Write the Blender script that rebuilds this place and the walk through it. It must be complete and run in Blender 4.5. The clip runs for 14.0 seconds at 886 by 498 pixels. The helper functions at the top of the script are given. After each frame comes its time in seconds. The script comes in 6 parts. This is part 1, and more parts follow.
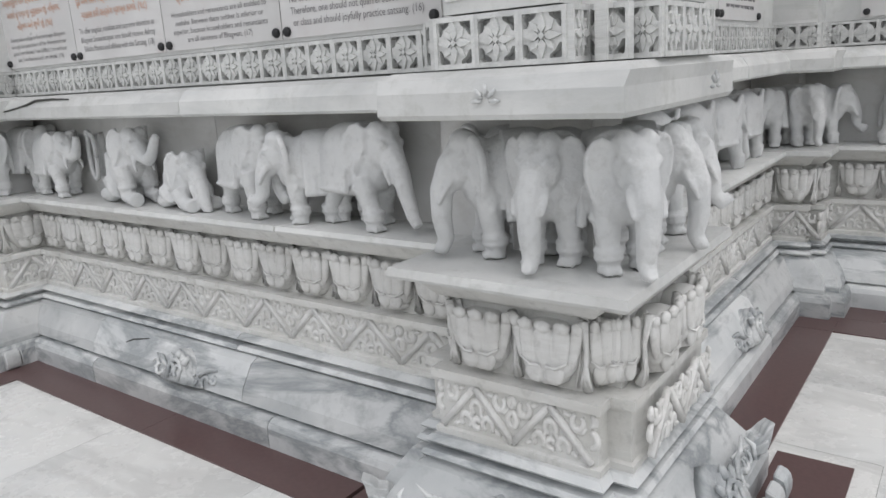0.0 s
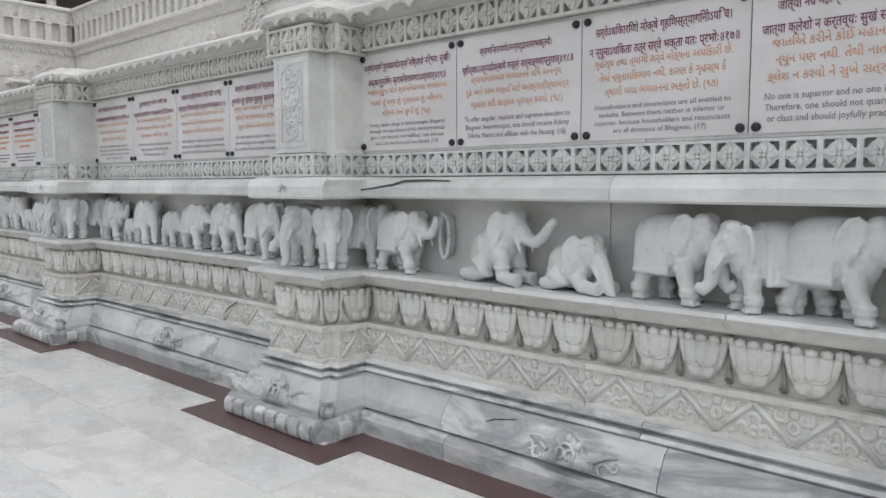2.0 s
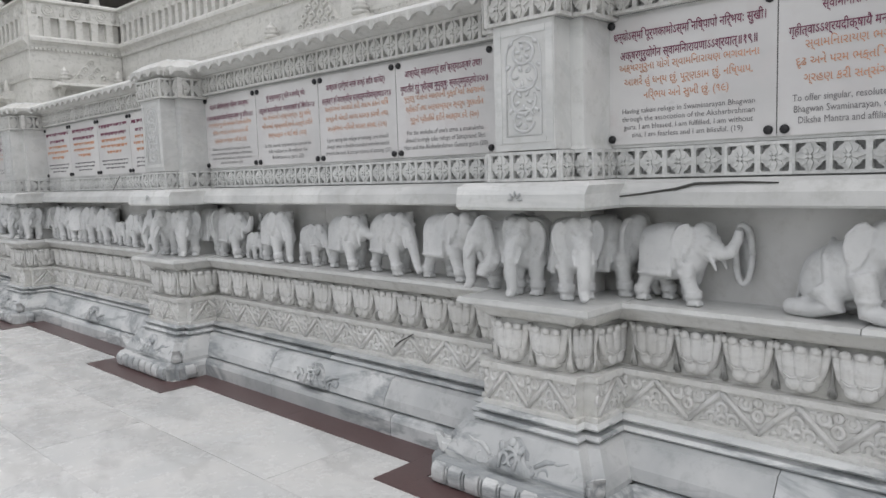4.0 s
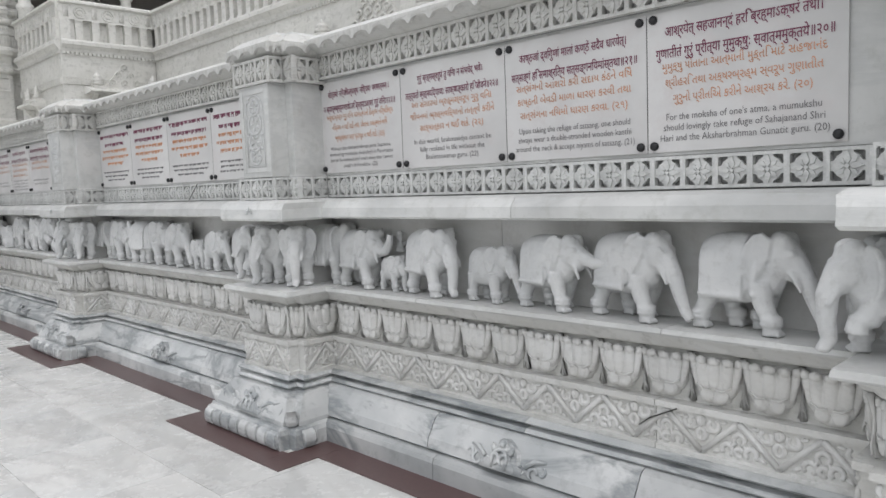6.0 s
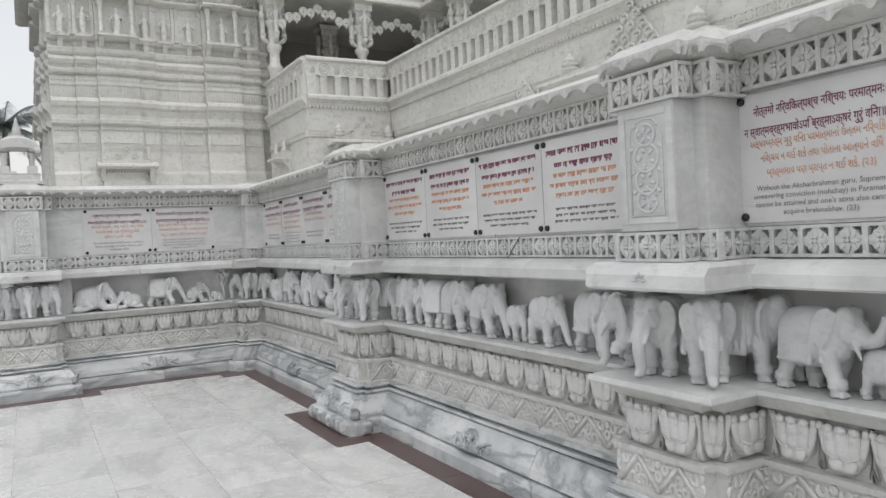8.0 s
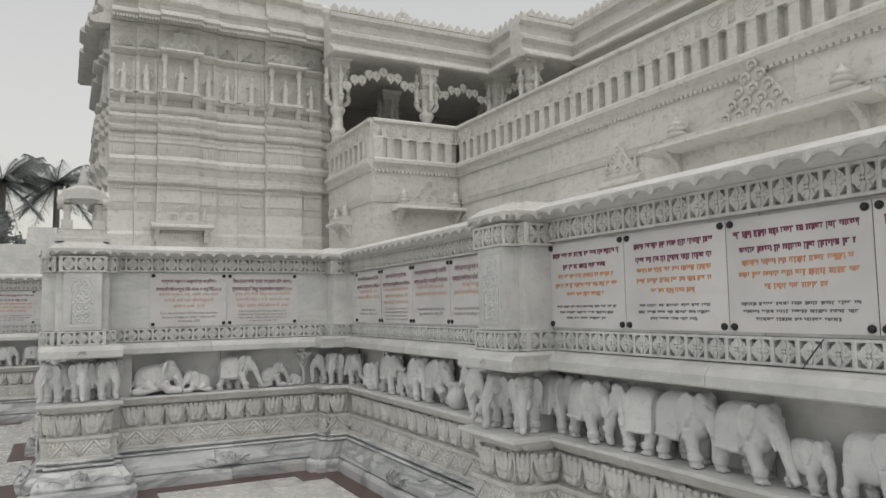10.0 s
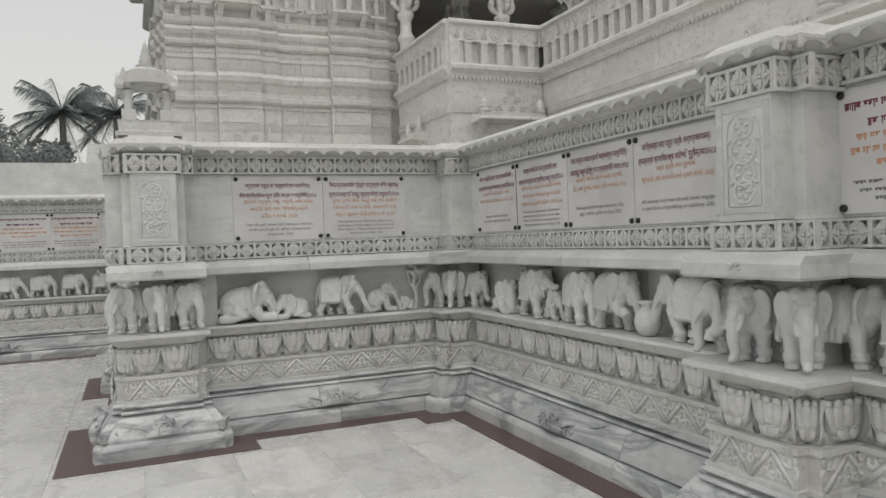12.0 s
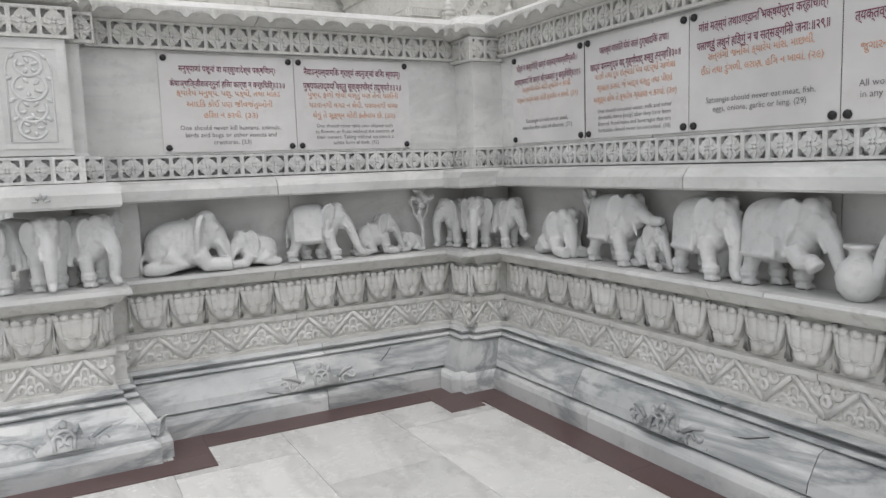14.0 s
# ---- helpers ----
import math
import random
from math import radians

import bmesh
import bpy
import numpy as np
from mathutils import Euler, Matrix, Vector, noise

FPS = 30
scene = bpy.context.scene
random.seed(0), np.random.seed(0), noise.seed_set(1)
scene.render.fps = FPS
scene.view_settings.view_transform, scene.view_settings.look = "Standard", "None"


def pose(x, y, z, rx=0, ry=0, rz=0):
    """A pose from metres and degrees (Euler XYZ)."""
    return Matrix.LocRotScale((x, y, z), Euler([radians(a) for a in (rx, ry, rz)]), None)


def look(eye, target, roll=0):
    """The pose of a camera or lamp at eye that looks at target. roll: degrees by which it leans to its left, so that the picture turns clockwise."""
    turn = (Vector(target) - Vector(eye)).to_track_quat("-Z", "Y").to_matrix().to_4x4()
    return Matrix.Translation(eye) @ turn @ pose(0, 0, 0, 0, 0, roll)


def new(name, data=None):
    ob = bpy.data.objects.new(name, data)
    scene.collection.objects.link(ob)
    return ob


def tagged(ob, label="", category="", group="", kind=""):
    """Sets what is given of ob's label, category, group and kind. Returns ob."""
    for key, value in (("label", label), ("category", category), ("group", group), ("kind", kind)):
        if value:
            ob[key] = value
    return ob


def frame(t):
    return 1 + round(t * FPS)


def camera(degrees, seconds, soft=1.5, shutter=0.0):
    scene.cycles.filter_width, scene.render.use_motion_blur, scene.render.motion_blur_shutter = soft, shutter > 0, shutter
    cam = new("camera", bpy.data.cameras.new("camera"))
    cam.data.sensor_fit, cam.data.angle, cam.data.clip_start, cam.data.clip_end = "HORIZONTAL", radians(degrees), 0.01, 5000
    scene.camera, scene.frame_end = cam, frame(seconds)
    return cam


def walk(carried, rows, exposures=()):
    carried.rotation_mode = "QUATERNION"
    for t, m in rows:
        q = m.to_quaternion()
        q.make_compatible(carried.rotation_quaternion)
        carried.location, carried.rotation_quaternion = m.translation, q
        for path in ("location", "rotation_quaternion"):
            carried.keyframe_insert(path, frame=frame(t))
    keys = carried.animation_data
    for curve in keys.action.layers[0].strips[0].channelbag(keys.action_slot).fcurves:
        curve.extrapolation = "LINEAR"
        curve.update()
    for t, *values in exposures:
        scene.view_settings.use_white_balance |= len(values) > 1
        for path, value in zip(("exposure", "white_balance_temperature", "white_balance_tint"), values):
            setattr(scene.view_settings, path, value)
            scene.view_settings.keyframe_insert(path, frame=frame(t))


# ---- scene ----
cam = camera(62.6, 14.0)
PATH = [
    (0, (15.35, -1.964, 1.431), (14.184, -0.41, 0.956), -3.5),
    (0.5, (15.06, -2.4, 1.428), (13.814, -0.872, 1.094), -3.4),
    (1, (14.839, -2.628, 1.46), (13.549, -1.127, 1.172), -2.5),
    (1.5, (14.546, -2.786, 1.384), (13.234, -1.307, 1.085), -0.5),
    (2, (14.21, -2.929, 1.4), (12.884, -1.443, 1.216), -0.2),
    (2.5, (13.883, -3.025, 1.454), (12.545, -1.547, 1.297), -0.0),
    (3, (13.496, -2.962, 1.443), (12.15, -1.495, 1.243), -1.3),
    (3.2, (13.346, -2.962, 1.45), (11.973, -1.521, 1.26), -0.8),
    (5.3, (11.671, -2.882, 1.476), (10.306, -1.439, 1.241), -3.2),
    (5.5, (11.507, -2.843, 1.44), (10.133, -1.406, 1.223), -2.8),
    (6, (11.078, -2.737, 1.48), (9.671, -1.326, 1.306), -2.1),
    (6.5, (10.647, -2.733, 1.553), (9.147, -1.414, 1.456), -1.5),
    (7, (10.251, -2.652, 1.549), (8.665, -1.435, 1.485), -2.3),
    (7.5, (9.852, -2.651, 1.542), (8.17, -1.569, 1.574), -1.2),
    (8, (9.462, -2.741, 1.59), (7.725, -1.749, 1.555), -2.9),
    (8.5, (9.021, -2.749, 1.597), (7.248, -1.826, 1.678), -1.4),
    (8.7, (8.795, -2.72, 1.687), (7.028, -1.797, 1.847), -0.7),
    (10.8, (7.115, -3.01, 1.723), (5.342, -2.098, 1.881), -1.3),
    (11, (6.924, -2.971, 1.668), (5.114, -2.136, 1.824), 0.3),
    (11.5, (6.475, -2.966, 1.602), (4.639, -2.192, 1.774), -1.0),
    (12, (6.01, -2.935, 1.542), (4.171, -2.149, 1.512), -2.2),
    (12.5, (5.548, -2.833, 1.527), (3.675, -2.143, 1.396), -2.0),
    (13, (5.074, -2.856, 1.501), (3.21, -2.136, 1.416), -1.2),
    (13.5, (4.547, -2.623, 1.467), (2.732, -1.8, 1.302), -1.9),
    (14, (4.04, -2.739, 1.468), (2.293, -1.794, 1.235), -1.9),
]
EXPOSURES = [(0, 0.37, 6520, 12), (1.5, 0.24, 6520, 12), (2.5, 0.24, 6520, 12.5), (3.0, 0.11, 6520, 12.5), (5.5, 0.37, 6510, 11.5), (6.0, 0.36, 6510, 11.5), (6.5, 0.22, 6510, 11.5), (7.5, 0.31, 6540, 11.5), (8.5, 0.08, 6560, 11.5), (11.0, -0.09, 7060, 9), (12.5, -0.03, 6760, 10), (13.5, 0.04, 6690, 11), (14.0, 0.31, 6620, 12)]
walk(cam, [(t, look(eye, target, roll)) for t, eye, target, roll in PATH], EXPOSURES)

# ---- world and light: a white overcast sky ----
scene.view_settings.exposure = 0.0
world = bpy.data.worlds.new("overcast_sky")
scene.world = world
world.use_nodes = True
wn, wl = world.node_tree.nodes, world.node_tree.links
sky = wn.new("ShaderNodeTexSky")
sky.sky_type, sky.sun_disc = "NISHITA", False
sky.sun_elevation, sky.sun_rotation = radians(72), radians(102)
sky.air_density, sky.dust_density = 1.6, 2.0
grey = wn.new("ShaderNodeHueSaturation")
grey.inputs["Saturation"].default_value = 0.18
wl.new(sky.outputs["Color"], grey.inputs["Color"])
wl.new(grey.outputs["Color"], wn["Background"].inputs["Color"])
wn["Background"].inputs["Strength"].default_value = 0.155
sun = new("sun", bpy.data.lights.new("sun", "SUN"))
sun.data.energy, sun.data.angle, sun.data.color = 0.35, radians(70), (1.0, 0.98, 0.95)
sun.matrix_world = look((0, 0, 20), (0 - 1.8, 1.2, 20 - 9.0))

# ---- materials ----
def shader(name):
    m = bpy.data.materials.new(name)
    m.use_nodes = True
    return m, m.node_tree.nodes, m.node_tree.links, m.node_tree.nodes["Principled BSDF"]


def marble(name, base, vein, stain, rough=0.45, scale=1.0, spread=0.10, bump=0.25, warm=None, streak=0.30):
    """Polished or weathered marble: cloudy base, thin veins, grime of its own shape, and a tint for each block."""
    m, n, l, p = shader(name)
    co = n.new("ShaderNodeTexCoord")
    info = n.new("ShaderNodeObjectInfo")
    move = n.new("ShaderNodeVectorMath")
    move.operation = "MULTIPLY_ADD"
    move.inputs[1].default_value = (1, 1, 1)
    shift = n.new("ShaderNodeVectorMath")
    shift.operation = "SCALE"
    shift.inputs[0].default_value = (7.3, 3.1, 5.7)
    l.new(info.outputs["Random"], shift.inputs["Scale"])
    l.new(co.outputs["Object"], move.inputs[0])
    l.new(shift.outputs[0], move.inputs[2])
    cloud = n.new("ShaderNodeTexNoise")
    cloud.inputs["Scale"].default_value, cloud.inputs["Detail"].default_value = 2.2 * scale, 6
    l.new(move.outputs[0], cloud.inputs["Vector"])
    wave = n.new("ShaderNodeTexNoise")
    wave.inputs["Scale"].default_value, wave.inputs["Detail"].default_value = 1.5 * scale, 8
    wave.inputs["Distortion"].default_value = 0.7
    wave.inputs["Roughness"].default_value = 0.62
    slant = n.new("ShaderNodeMapping")
    slant.inputs["Rotation"].default_value, slant.inputs["Scale"].default_value = (0.3, 0.6, 0.5), (0.45, 1.0, 1.5)
    l.new(move.outputs[0], slant.inputs["Vector"])
    l.new(slant.outputs[0], wave.inputs["Vector"])
    line = n.new("ShaderNodeValToRGB")
    e = line.color_ramp.elements
    e[0].position, e[0].color = 0.44, (0, 0, 0, 1)
    e[1].position, e[1].color = 0.55, (0, 0, 0, 1)
    mid = e.new(0.5)
    mid.color = (1, 1, 1, 1)
    l.new(wave.outputs["Fac"], line.inputs["Fac"])
    grime = n.new("ShaderNodeTexNoise")
    grime.inputs["Scale"].default_value, grime.inputs["Detail"].default_value = 9 * scale, 10
    grime.inputs["Roughness"].default_value = 0.7
    l.new(move.outputs[0], grime.inputs["Vector"])
    ramp = n.new("ShaderNodeMapRange")
    ramp.inputs["From Min"].default_value, ramp.inputs["From Max"].default_value = 0.52, 0.75
    l.new(grime.outputs["Fac"], ramp.inputs["Value"])
    mix1 = n.new("ShaderNodeMix")
    mix1.data_type = "RGBA"
    mix1.inputs["A"].default_value = (*base, 1)
    mix1.inputs["B"].default_value = (*(warm or [c * 0.82 for c in base]), 1)
    cl = n.new("ShaderNodeMapRange")
    cl.inputs["From Min"].default_value, cl.inputs["From Max"].default_value = 0.38, 0.66
    l.new(cloud.outputs["Fac"], cl.inputs["Value"])
    l.new(cl.outputs["Result"], mix1.inputs["Factor"])
    mix2 = n.new("ShaderNodeMix")
    mix2.data_type = "RGBA"
    mix2.inputs["B"].default_value = (*vein, 1)
    mul = n.new("ShaderNodeMath")
    mul.operation = "MULTIPLY"
    mul.inputs[1].default_value = streak
    l.new(line.outputs["Color"], mul.inputs[0])
    l.new(mul.outputs[0], mix2.inputs["Factor"])
    l.new(mix1.outputs["Result"], mix2.inputs["A"])
    mix3 = n.new("ShaderNodeMix")
    mix3.data_type = "RGBA"
    mix3.inputs["B"].default_value = (*stain, 1)
    mul2 = n.new("ShaderNodeMath")
    mul2.operation = "MULTIPLY"
    mul2.inputs[1].default_value = 0.75
    l.new(ramp.outputs["Result"], mul2.inputs[0])
    l.new(mul2.outputs[0], mix3.inputs["Factor"])
    l.new(mix2.outputs["Result"], mix3.inputs["A"])
    tint = n.new("ShaderNodeHueSaturation")
    val = n.new("ShaderNodeMapRange")
    val.inputs["To Min"].default_value, val.inputs["To Max"].default_value = 1 - spread, 1 + spread * 0.6
    l.new(info.outputs["Random"], val.inputs["Value"])
    l.new(val.outputs["Result"], tint.inputs["Value"])
    l.new(mix3.outputs["Result"], tint.inputs["Color"])
    l.new(tint.outputs["Color"], p.inputs["Base Color"])
    rg = n.new("ShaderNodeMapRange")
    rg.inputs["To Min"].default_value, rg.inputs["To Max"].default_value = rough - 0.1, rough + 0.15
    l.new(grime.outputs["Fac"], rg.inputs["Value"])
    l.new(rg.outputs["Result"], p.inputs["Roughness"])
    bp = n.new("ShaderNodeBump")
    bp.inputs["Strength"].default_value, bp.inputs["Distance"].default_value = bump, 0.01
    l.new(grime.outputs["Fac"], bp.inputs["Height"])
    l.new(bp.outputs["Normal"], p.inputs["Normal"])
    return m


def plain(name, colour, rough=0.5, metal=0.0, vary=0.15, scale=20.0):
    m, n, l, p = shader(name)
    tex = n.new("ShaderNodeTexNoise")
    tex.inputs["Scale"].default_value, tex.inputs["Detail"].default_value = scale, 8
    co = n.new("ShaderNodeTexCoord")
    l.new(co.outputs["Object"], tex.inputs["Vector"])
    mix = n.new("ShaderNodeMix")
    mix.data_type = "RGBA"
    mix.inputs["A"].default_value = (*[c * (1 - vary) for c in colour], 1)
    mix.inputs["B"].default_value = (*[min(1, c * (1 + vary)) for c in colour], 1)
    l.new(tex.outputs["Fac"], mix.inputs["Factor"])
    l.new(mix.outputs["Result"], p.inputs["Base Color"])
    p.inputs["Roughness"].default_value, p.inputs["Metallic"].default_value = rough, metal
    return m


M_WHITE = marble("white_marble", (0.675, 0.68, 0.665), (0.42, 0.44, 0.44), (0.44, 0.445, 0.415), 0.42, 1.3, 0.12, 0.3)
M_BASE = marble("grey_veined_marble", (0.64, 0.65, 0.645), (0.24, 0.26, 0.27), (0.33, 0.345, 0.345), 0.38, 1.1, 0.18, 0.35, (0.45, 0.47, 0.475), 0.85)
M_CREAM = marble("cream_carved_marble", (0.665, 0.665, 0.645), (0.47, 0.465, 0.44), (0.36, 0.36, 0.335), 0.55, 2.0, 0.10, 0.6, (0.59, 0.585, 0.555))
M_BUFF = marble("pale_buff_marble", (0.70, 0.70, 0.685), (0.52, 0.51, 0.49), (0.43, 0.43, 0.41), 0.55, 2.4, 0.12, 0.6, (0.62, 0.615, 0.59))
M_CARVE = marble("carved_white_marble", (0.67, 0.675, 0.67), (0.53, 0.54, 0.55), (0.44, 0.44, 0.43), 0.5, 2.4, 0.08, 0.9, (0.58, 0.59, 0.59), 0.15)
M_NICHE = marble("niche_marble", (0.67, 0.67, 0.66), (0.48, 0.47, 0.45), (0.48, 0.47, 0.45), 0.5, 1.0, 0.10, 0.25, (0.57, 0.57, 0.56))
# base colour darkened so shallow lattice holes read as deep shade; noise stains on top
M_RECESS = marble("grimy_shaded_recess_marble", (0.40, 0.405, 0.40), (0.30, 0.31, 0.31), (0.22, 0.22, 0.21), 0.6, 1.0, 0.08)
M_FLOOR = marble("floor_marble", (0.68, 0.68, 0.66), (0.38, 0.38, 0.37), (0.55, 0.545, 0.53), 0.24, 0.85, 0.07, 0.03, (0.61, 0.62, 0.61), 0.42)
M_STRIP = plain("maroon_granite", (0.098, 0.056, 0.054), 0.28, 0, 0.25, 60)
M_FAR = marble("weathered_temple_marble", (0.705, 0.70, 0.67), (0.48, 0.48, 0.45), (0.32, 0.32, 0.295), 0.6, 0.9, 0.08, 0.9, (0.66, 0.655, 0.62))
M_DARK = plain("joint_mortar", (0.10, 0.10, 0.095), 0.9)
# white marble really: interior shade is put into this darker base colour
M_SHADE = plain("shade_toned_interior_stone", (0.40, 0.39, 0.375), 0.9, 0, 0.3, 1.5)


# ---- helpers for meshes ----
def part(name, bm, material, parent, label="", m=None, smooth=False):
    """One mesh object made from bm, under parent."""
    me = bpy.data.meshes.new(name)
    bmesh.ops.recalc_face_normals(bm, faces=bm.faces[:])
    bm.to_mesh(me)
    bm.free()
    if smooth:
        for p in me.polygons:
            p.use_smooth = True
    me.materials.append(material)
    return again(name, me, parent, m, label)


def again(name, me, parent, m=None, label=""):
    """One more object on a mesh that exists already."""
    ob = new(name, me)
    ob.parent = parent
    if m is not None:
        ob.matrix_basis = m
    if label:
        ob["label"] = label
    return ob


def empty(name, m, label="", category="", group="", kind=""):
    ob = new(name)
    ob.matrix_world = m
    ob.empty_display_size = 0.1
    return tagged(ob, label, category, group, kind)


def box(bm, x0, x1, y0, y1, z0, z1, taper=0.0):
    """A box; taper draws its top in."""
    lo = [bm.verts.new(v) for v in ((x0, y0, z0), (x1, y0, z0), (x1, y1, z0), (x0, y1, z0))]
    t = taper
    hi = [bm.verts.new(v) for v in ((x0 + t, y0 + t, z1), (x1 - t, y0 + t, z1), (x1 - t, y1 - t, z1), (x0 + t, y1 - t, z1))]
    bm.faces.new(lo[::-1])
    bm.faces.new(hi)
    for i in range(4):
        j = (i + 1) % 4
        bm.faces.new((lo[i], lo[j], hi[j], hi[i]))


def prism(bm, profile, x0, x1):
    """A profile of (y, z) points drawn out along x."""
    a = [bm.verts.new((x0, y, z)) for y, z in profile]
    b = [bm.verts.new((x1, y, z)) for y, z in profile]
    n = len(profile)
    for i in range(n):
        j = (i + 1) % n
        bm.faces.new((a[i], a[j], b[j], b[i]))
    bm.faces.new(a[::-1])
    bm.faces.new(b)


def rings(bm, levels, cx=0.0, cy=0.0, step=0.0):
    """A stack of rectangles (z, half x, half y), joined into one closed body; step cuts a notch out of each corner."""
    last = None
    for z, w, d in levels:
        if step:
            u, v = w - step, d - step
            ring = [(-u, -d), (u, -d), (u, -v), (w, -v), (w, v), (u, v), (u, d), (-u, d), (-u, v), (-w, v), (-w, -v), (-u, -v)]
        else:
            ring = [(-w, -d), (w, -d), (w, d), (-w, d)]
        r = [bm.verts.new((cx + a, cy + b, z)) for a, b in ring]
        if last is None:
            bm.faces.new(r[::-1])
        else:
            for i in range(len(r)):
                j = (i + 1) % len(r)
                bm.faces.new((last[i], last[j], r[j], r[i]))
        last = r
    bm.faces.new(last)


def lathe(bm, profile, n=12, cx=0.0, cy=0.0):
    """A turned body from (radius, z) points."""
    last = None
    for r, z in profile:
        ring = [bm.verts.new((cx + r * math.cos(2 * math.pi * i / n), cy + r * math.sin(2 * math.pi * i / n), z)) for i in range(n)]
        if last is None:
            bm.faces.new(ring[::-1])
        else:
            for i in range(n):
                j = (i + 1) % n
                bm.faces.new((last[i], last[j], ring[j], ring[i]))
        last = ring
    bm.faces.new(last)


def tube(bm, points, radii, n=8):
    """A closed tube through points."""
    pts = [Vector(p) for p in points]
    last = None
    side = None
    for i, p in enumerate(pts):
        way = (pts[min(i + 1, len(pts) - 1)] - pts[max(i - 1, 0)]).normalized()
        if side is None:
            side = way.orthogonal().normalized()
        side = (side - way * side.dot(way)).normalized()
        up = way.cross(side)
        ring = [bm.verts.new(p + radii[i] * (side * math.cos(2 * math.pi * k / n) + up * math.sin(2 * math.pi * k / n))) for k in range(n)]
        if last is None:
            bm.faces.new(ring[::-1])
        else:
            for k in range(n):
                j = (k + 1) % n
                bm.faces.new((last[k], last[j], ring[j], ring[k]))
        last = ring
    bm.faces.new(last)


def ball(bm, c, r, turn=None, cuts=2):
    """An ellipsoid."""
    m = Matrix.Translation(c)
    if turn is not None:
        m = m @ turn
    bmesh.ops.create_icosphere(bm, subdivisions=cuts, radius=1.0, matrix=m @ Matrix.Diagonal((*r, 1)))

# ---- the plinth: courses of marble, the same all round ----
BACK = 0.45
COURSES = [
    ("foot_stone", [(-0.285, 0), (-0.285, 0.09), (-0.275, 0.115), (-0.25, 0.125), (BACK, 0.125), (BACK, 0)], M_BASE, 1.15),
    ("base_stone", [(-0.215, 0.125), (-0.238, 0.14), (-0.225, 0.19), (-0.165, 0.285), (-0.13, 0.30), (BACK, 0.30), (BACK, 0.125)], M_BASE, 1.35),
    ("torus_moulding", [(-0.09, 0.30), (-0.125, 0.303), (-0.14, 0.316), (-0.125, 0.33), (-0.085, 0.334), (-0.085, 0.345), (-0.115, 0.348), (-0.13, 0.360), (-0.10, 0.375), (BACK, 0.375), (BACK, 0.30)], M_BASE, 1.7),
    ("band_stone", [(-0.085, 0.375), (-0.085, 0.395), (-0.072, 0.40), (-0.072, 0.55), (-0.088, 0.555), (-0.088, 0.58), (BACK, 0.58), (BACK, 0.375)], M_CREAM, 1.45),
    ("lotus_backing", [(-0.025, 0.58), (-0.025, 0.80), (BACK, 0.80), (BACK, 0.58)], M_CREAM, 1.9),
    ("ledge_beam", [(-0.07, 0.80), (-0.085, 0.81), (-0.115, 0.850), (-0.12, 0.860), (BACK, 0.860), (BACK, 0.80)], M_CREAM, 1.6),
    ("ledge_slab", [(-0.145, 0.862), (-0.15, 0.870), (-0.145, 0.888), (BACK, 0.888), (BACK, 0.862)], M_WHITE, 1.25),
    ("niche_back", [(0.13, 0.888), (0.13, 1.309), (BACK, 1.309), (BACK, 0.888)], M_NICHE, 1.5),
    ("lintel_slab", [(-0.13, 1.309), (-0.142, 1.319), (-0.14, 1.370), (-0.11, 1.41), (-0.07, 1.425), (BACK, 1.425), (BACK, 1.309)], M_WHITE, 1.7),
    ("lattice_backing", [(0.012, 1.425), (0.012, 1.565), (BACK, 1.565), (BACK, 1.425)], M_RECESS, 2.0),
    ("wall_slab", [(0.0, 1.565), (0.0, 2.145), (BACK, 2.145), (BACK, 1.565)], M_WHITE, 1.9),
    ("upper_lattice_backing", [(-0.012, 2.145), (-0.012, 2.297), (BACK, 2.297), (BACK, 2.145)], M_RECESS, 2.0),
    ("cornice", [(-0.05, 2.297), (-0.115, 2.318), (-0.15, 2.332), (-0.158, 2.34), (-0.158, 2.362), (-0.13, 2.372), (-0.05, 2.412), (BACK, 2.418), (BACK, 2.297)], M_CREAM, 1.5),
]


def bay(wall, x0, x1, seed):
    """All courses between two piers, each course cut into stones."""
    rnd = random.Random(seed)
    for name, profile, material, length in COURSES:
        n = max(1, round((x1 - x0) / length))
        cuts = [x0 + (x1 - x0) * (i + (rnd.uniform(-0.16, 0.16) if 0 < i < n else 0)) / n for i in range(n + 1)]
        for a, b in zip(cuts, cuts[1:]):
            bm = bmesh.new()
            dy = rnd.uniform(-0.0015, 0.0015)
            prism(bm, [(y + (dy if y < BACK else 0), z) for y, z in profile], a + 0.002, b - 0.002)
            part(name, bm, material, wall)


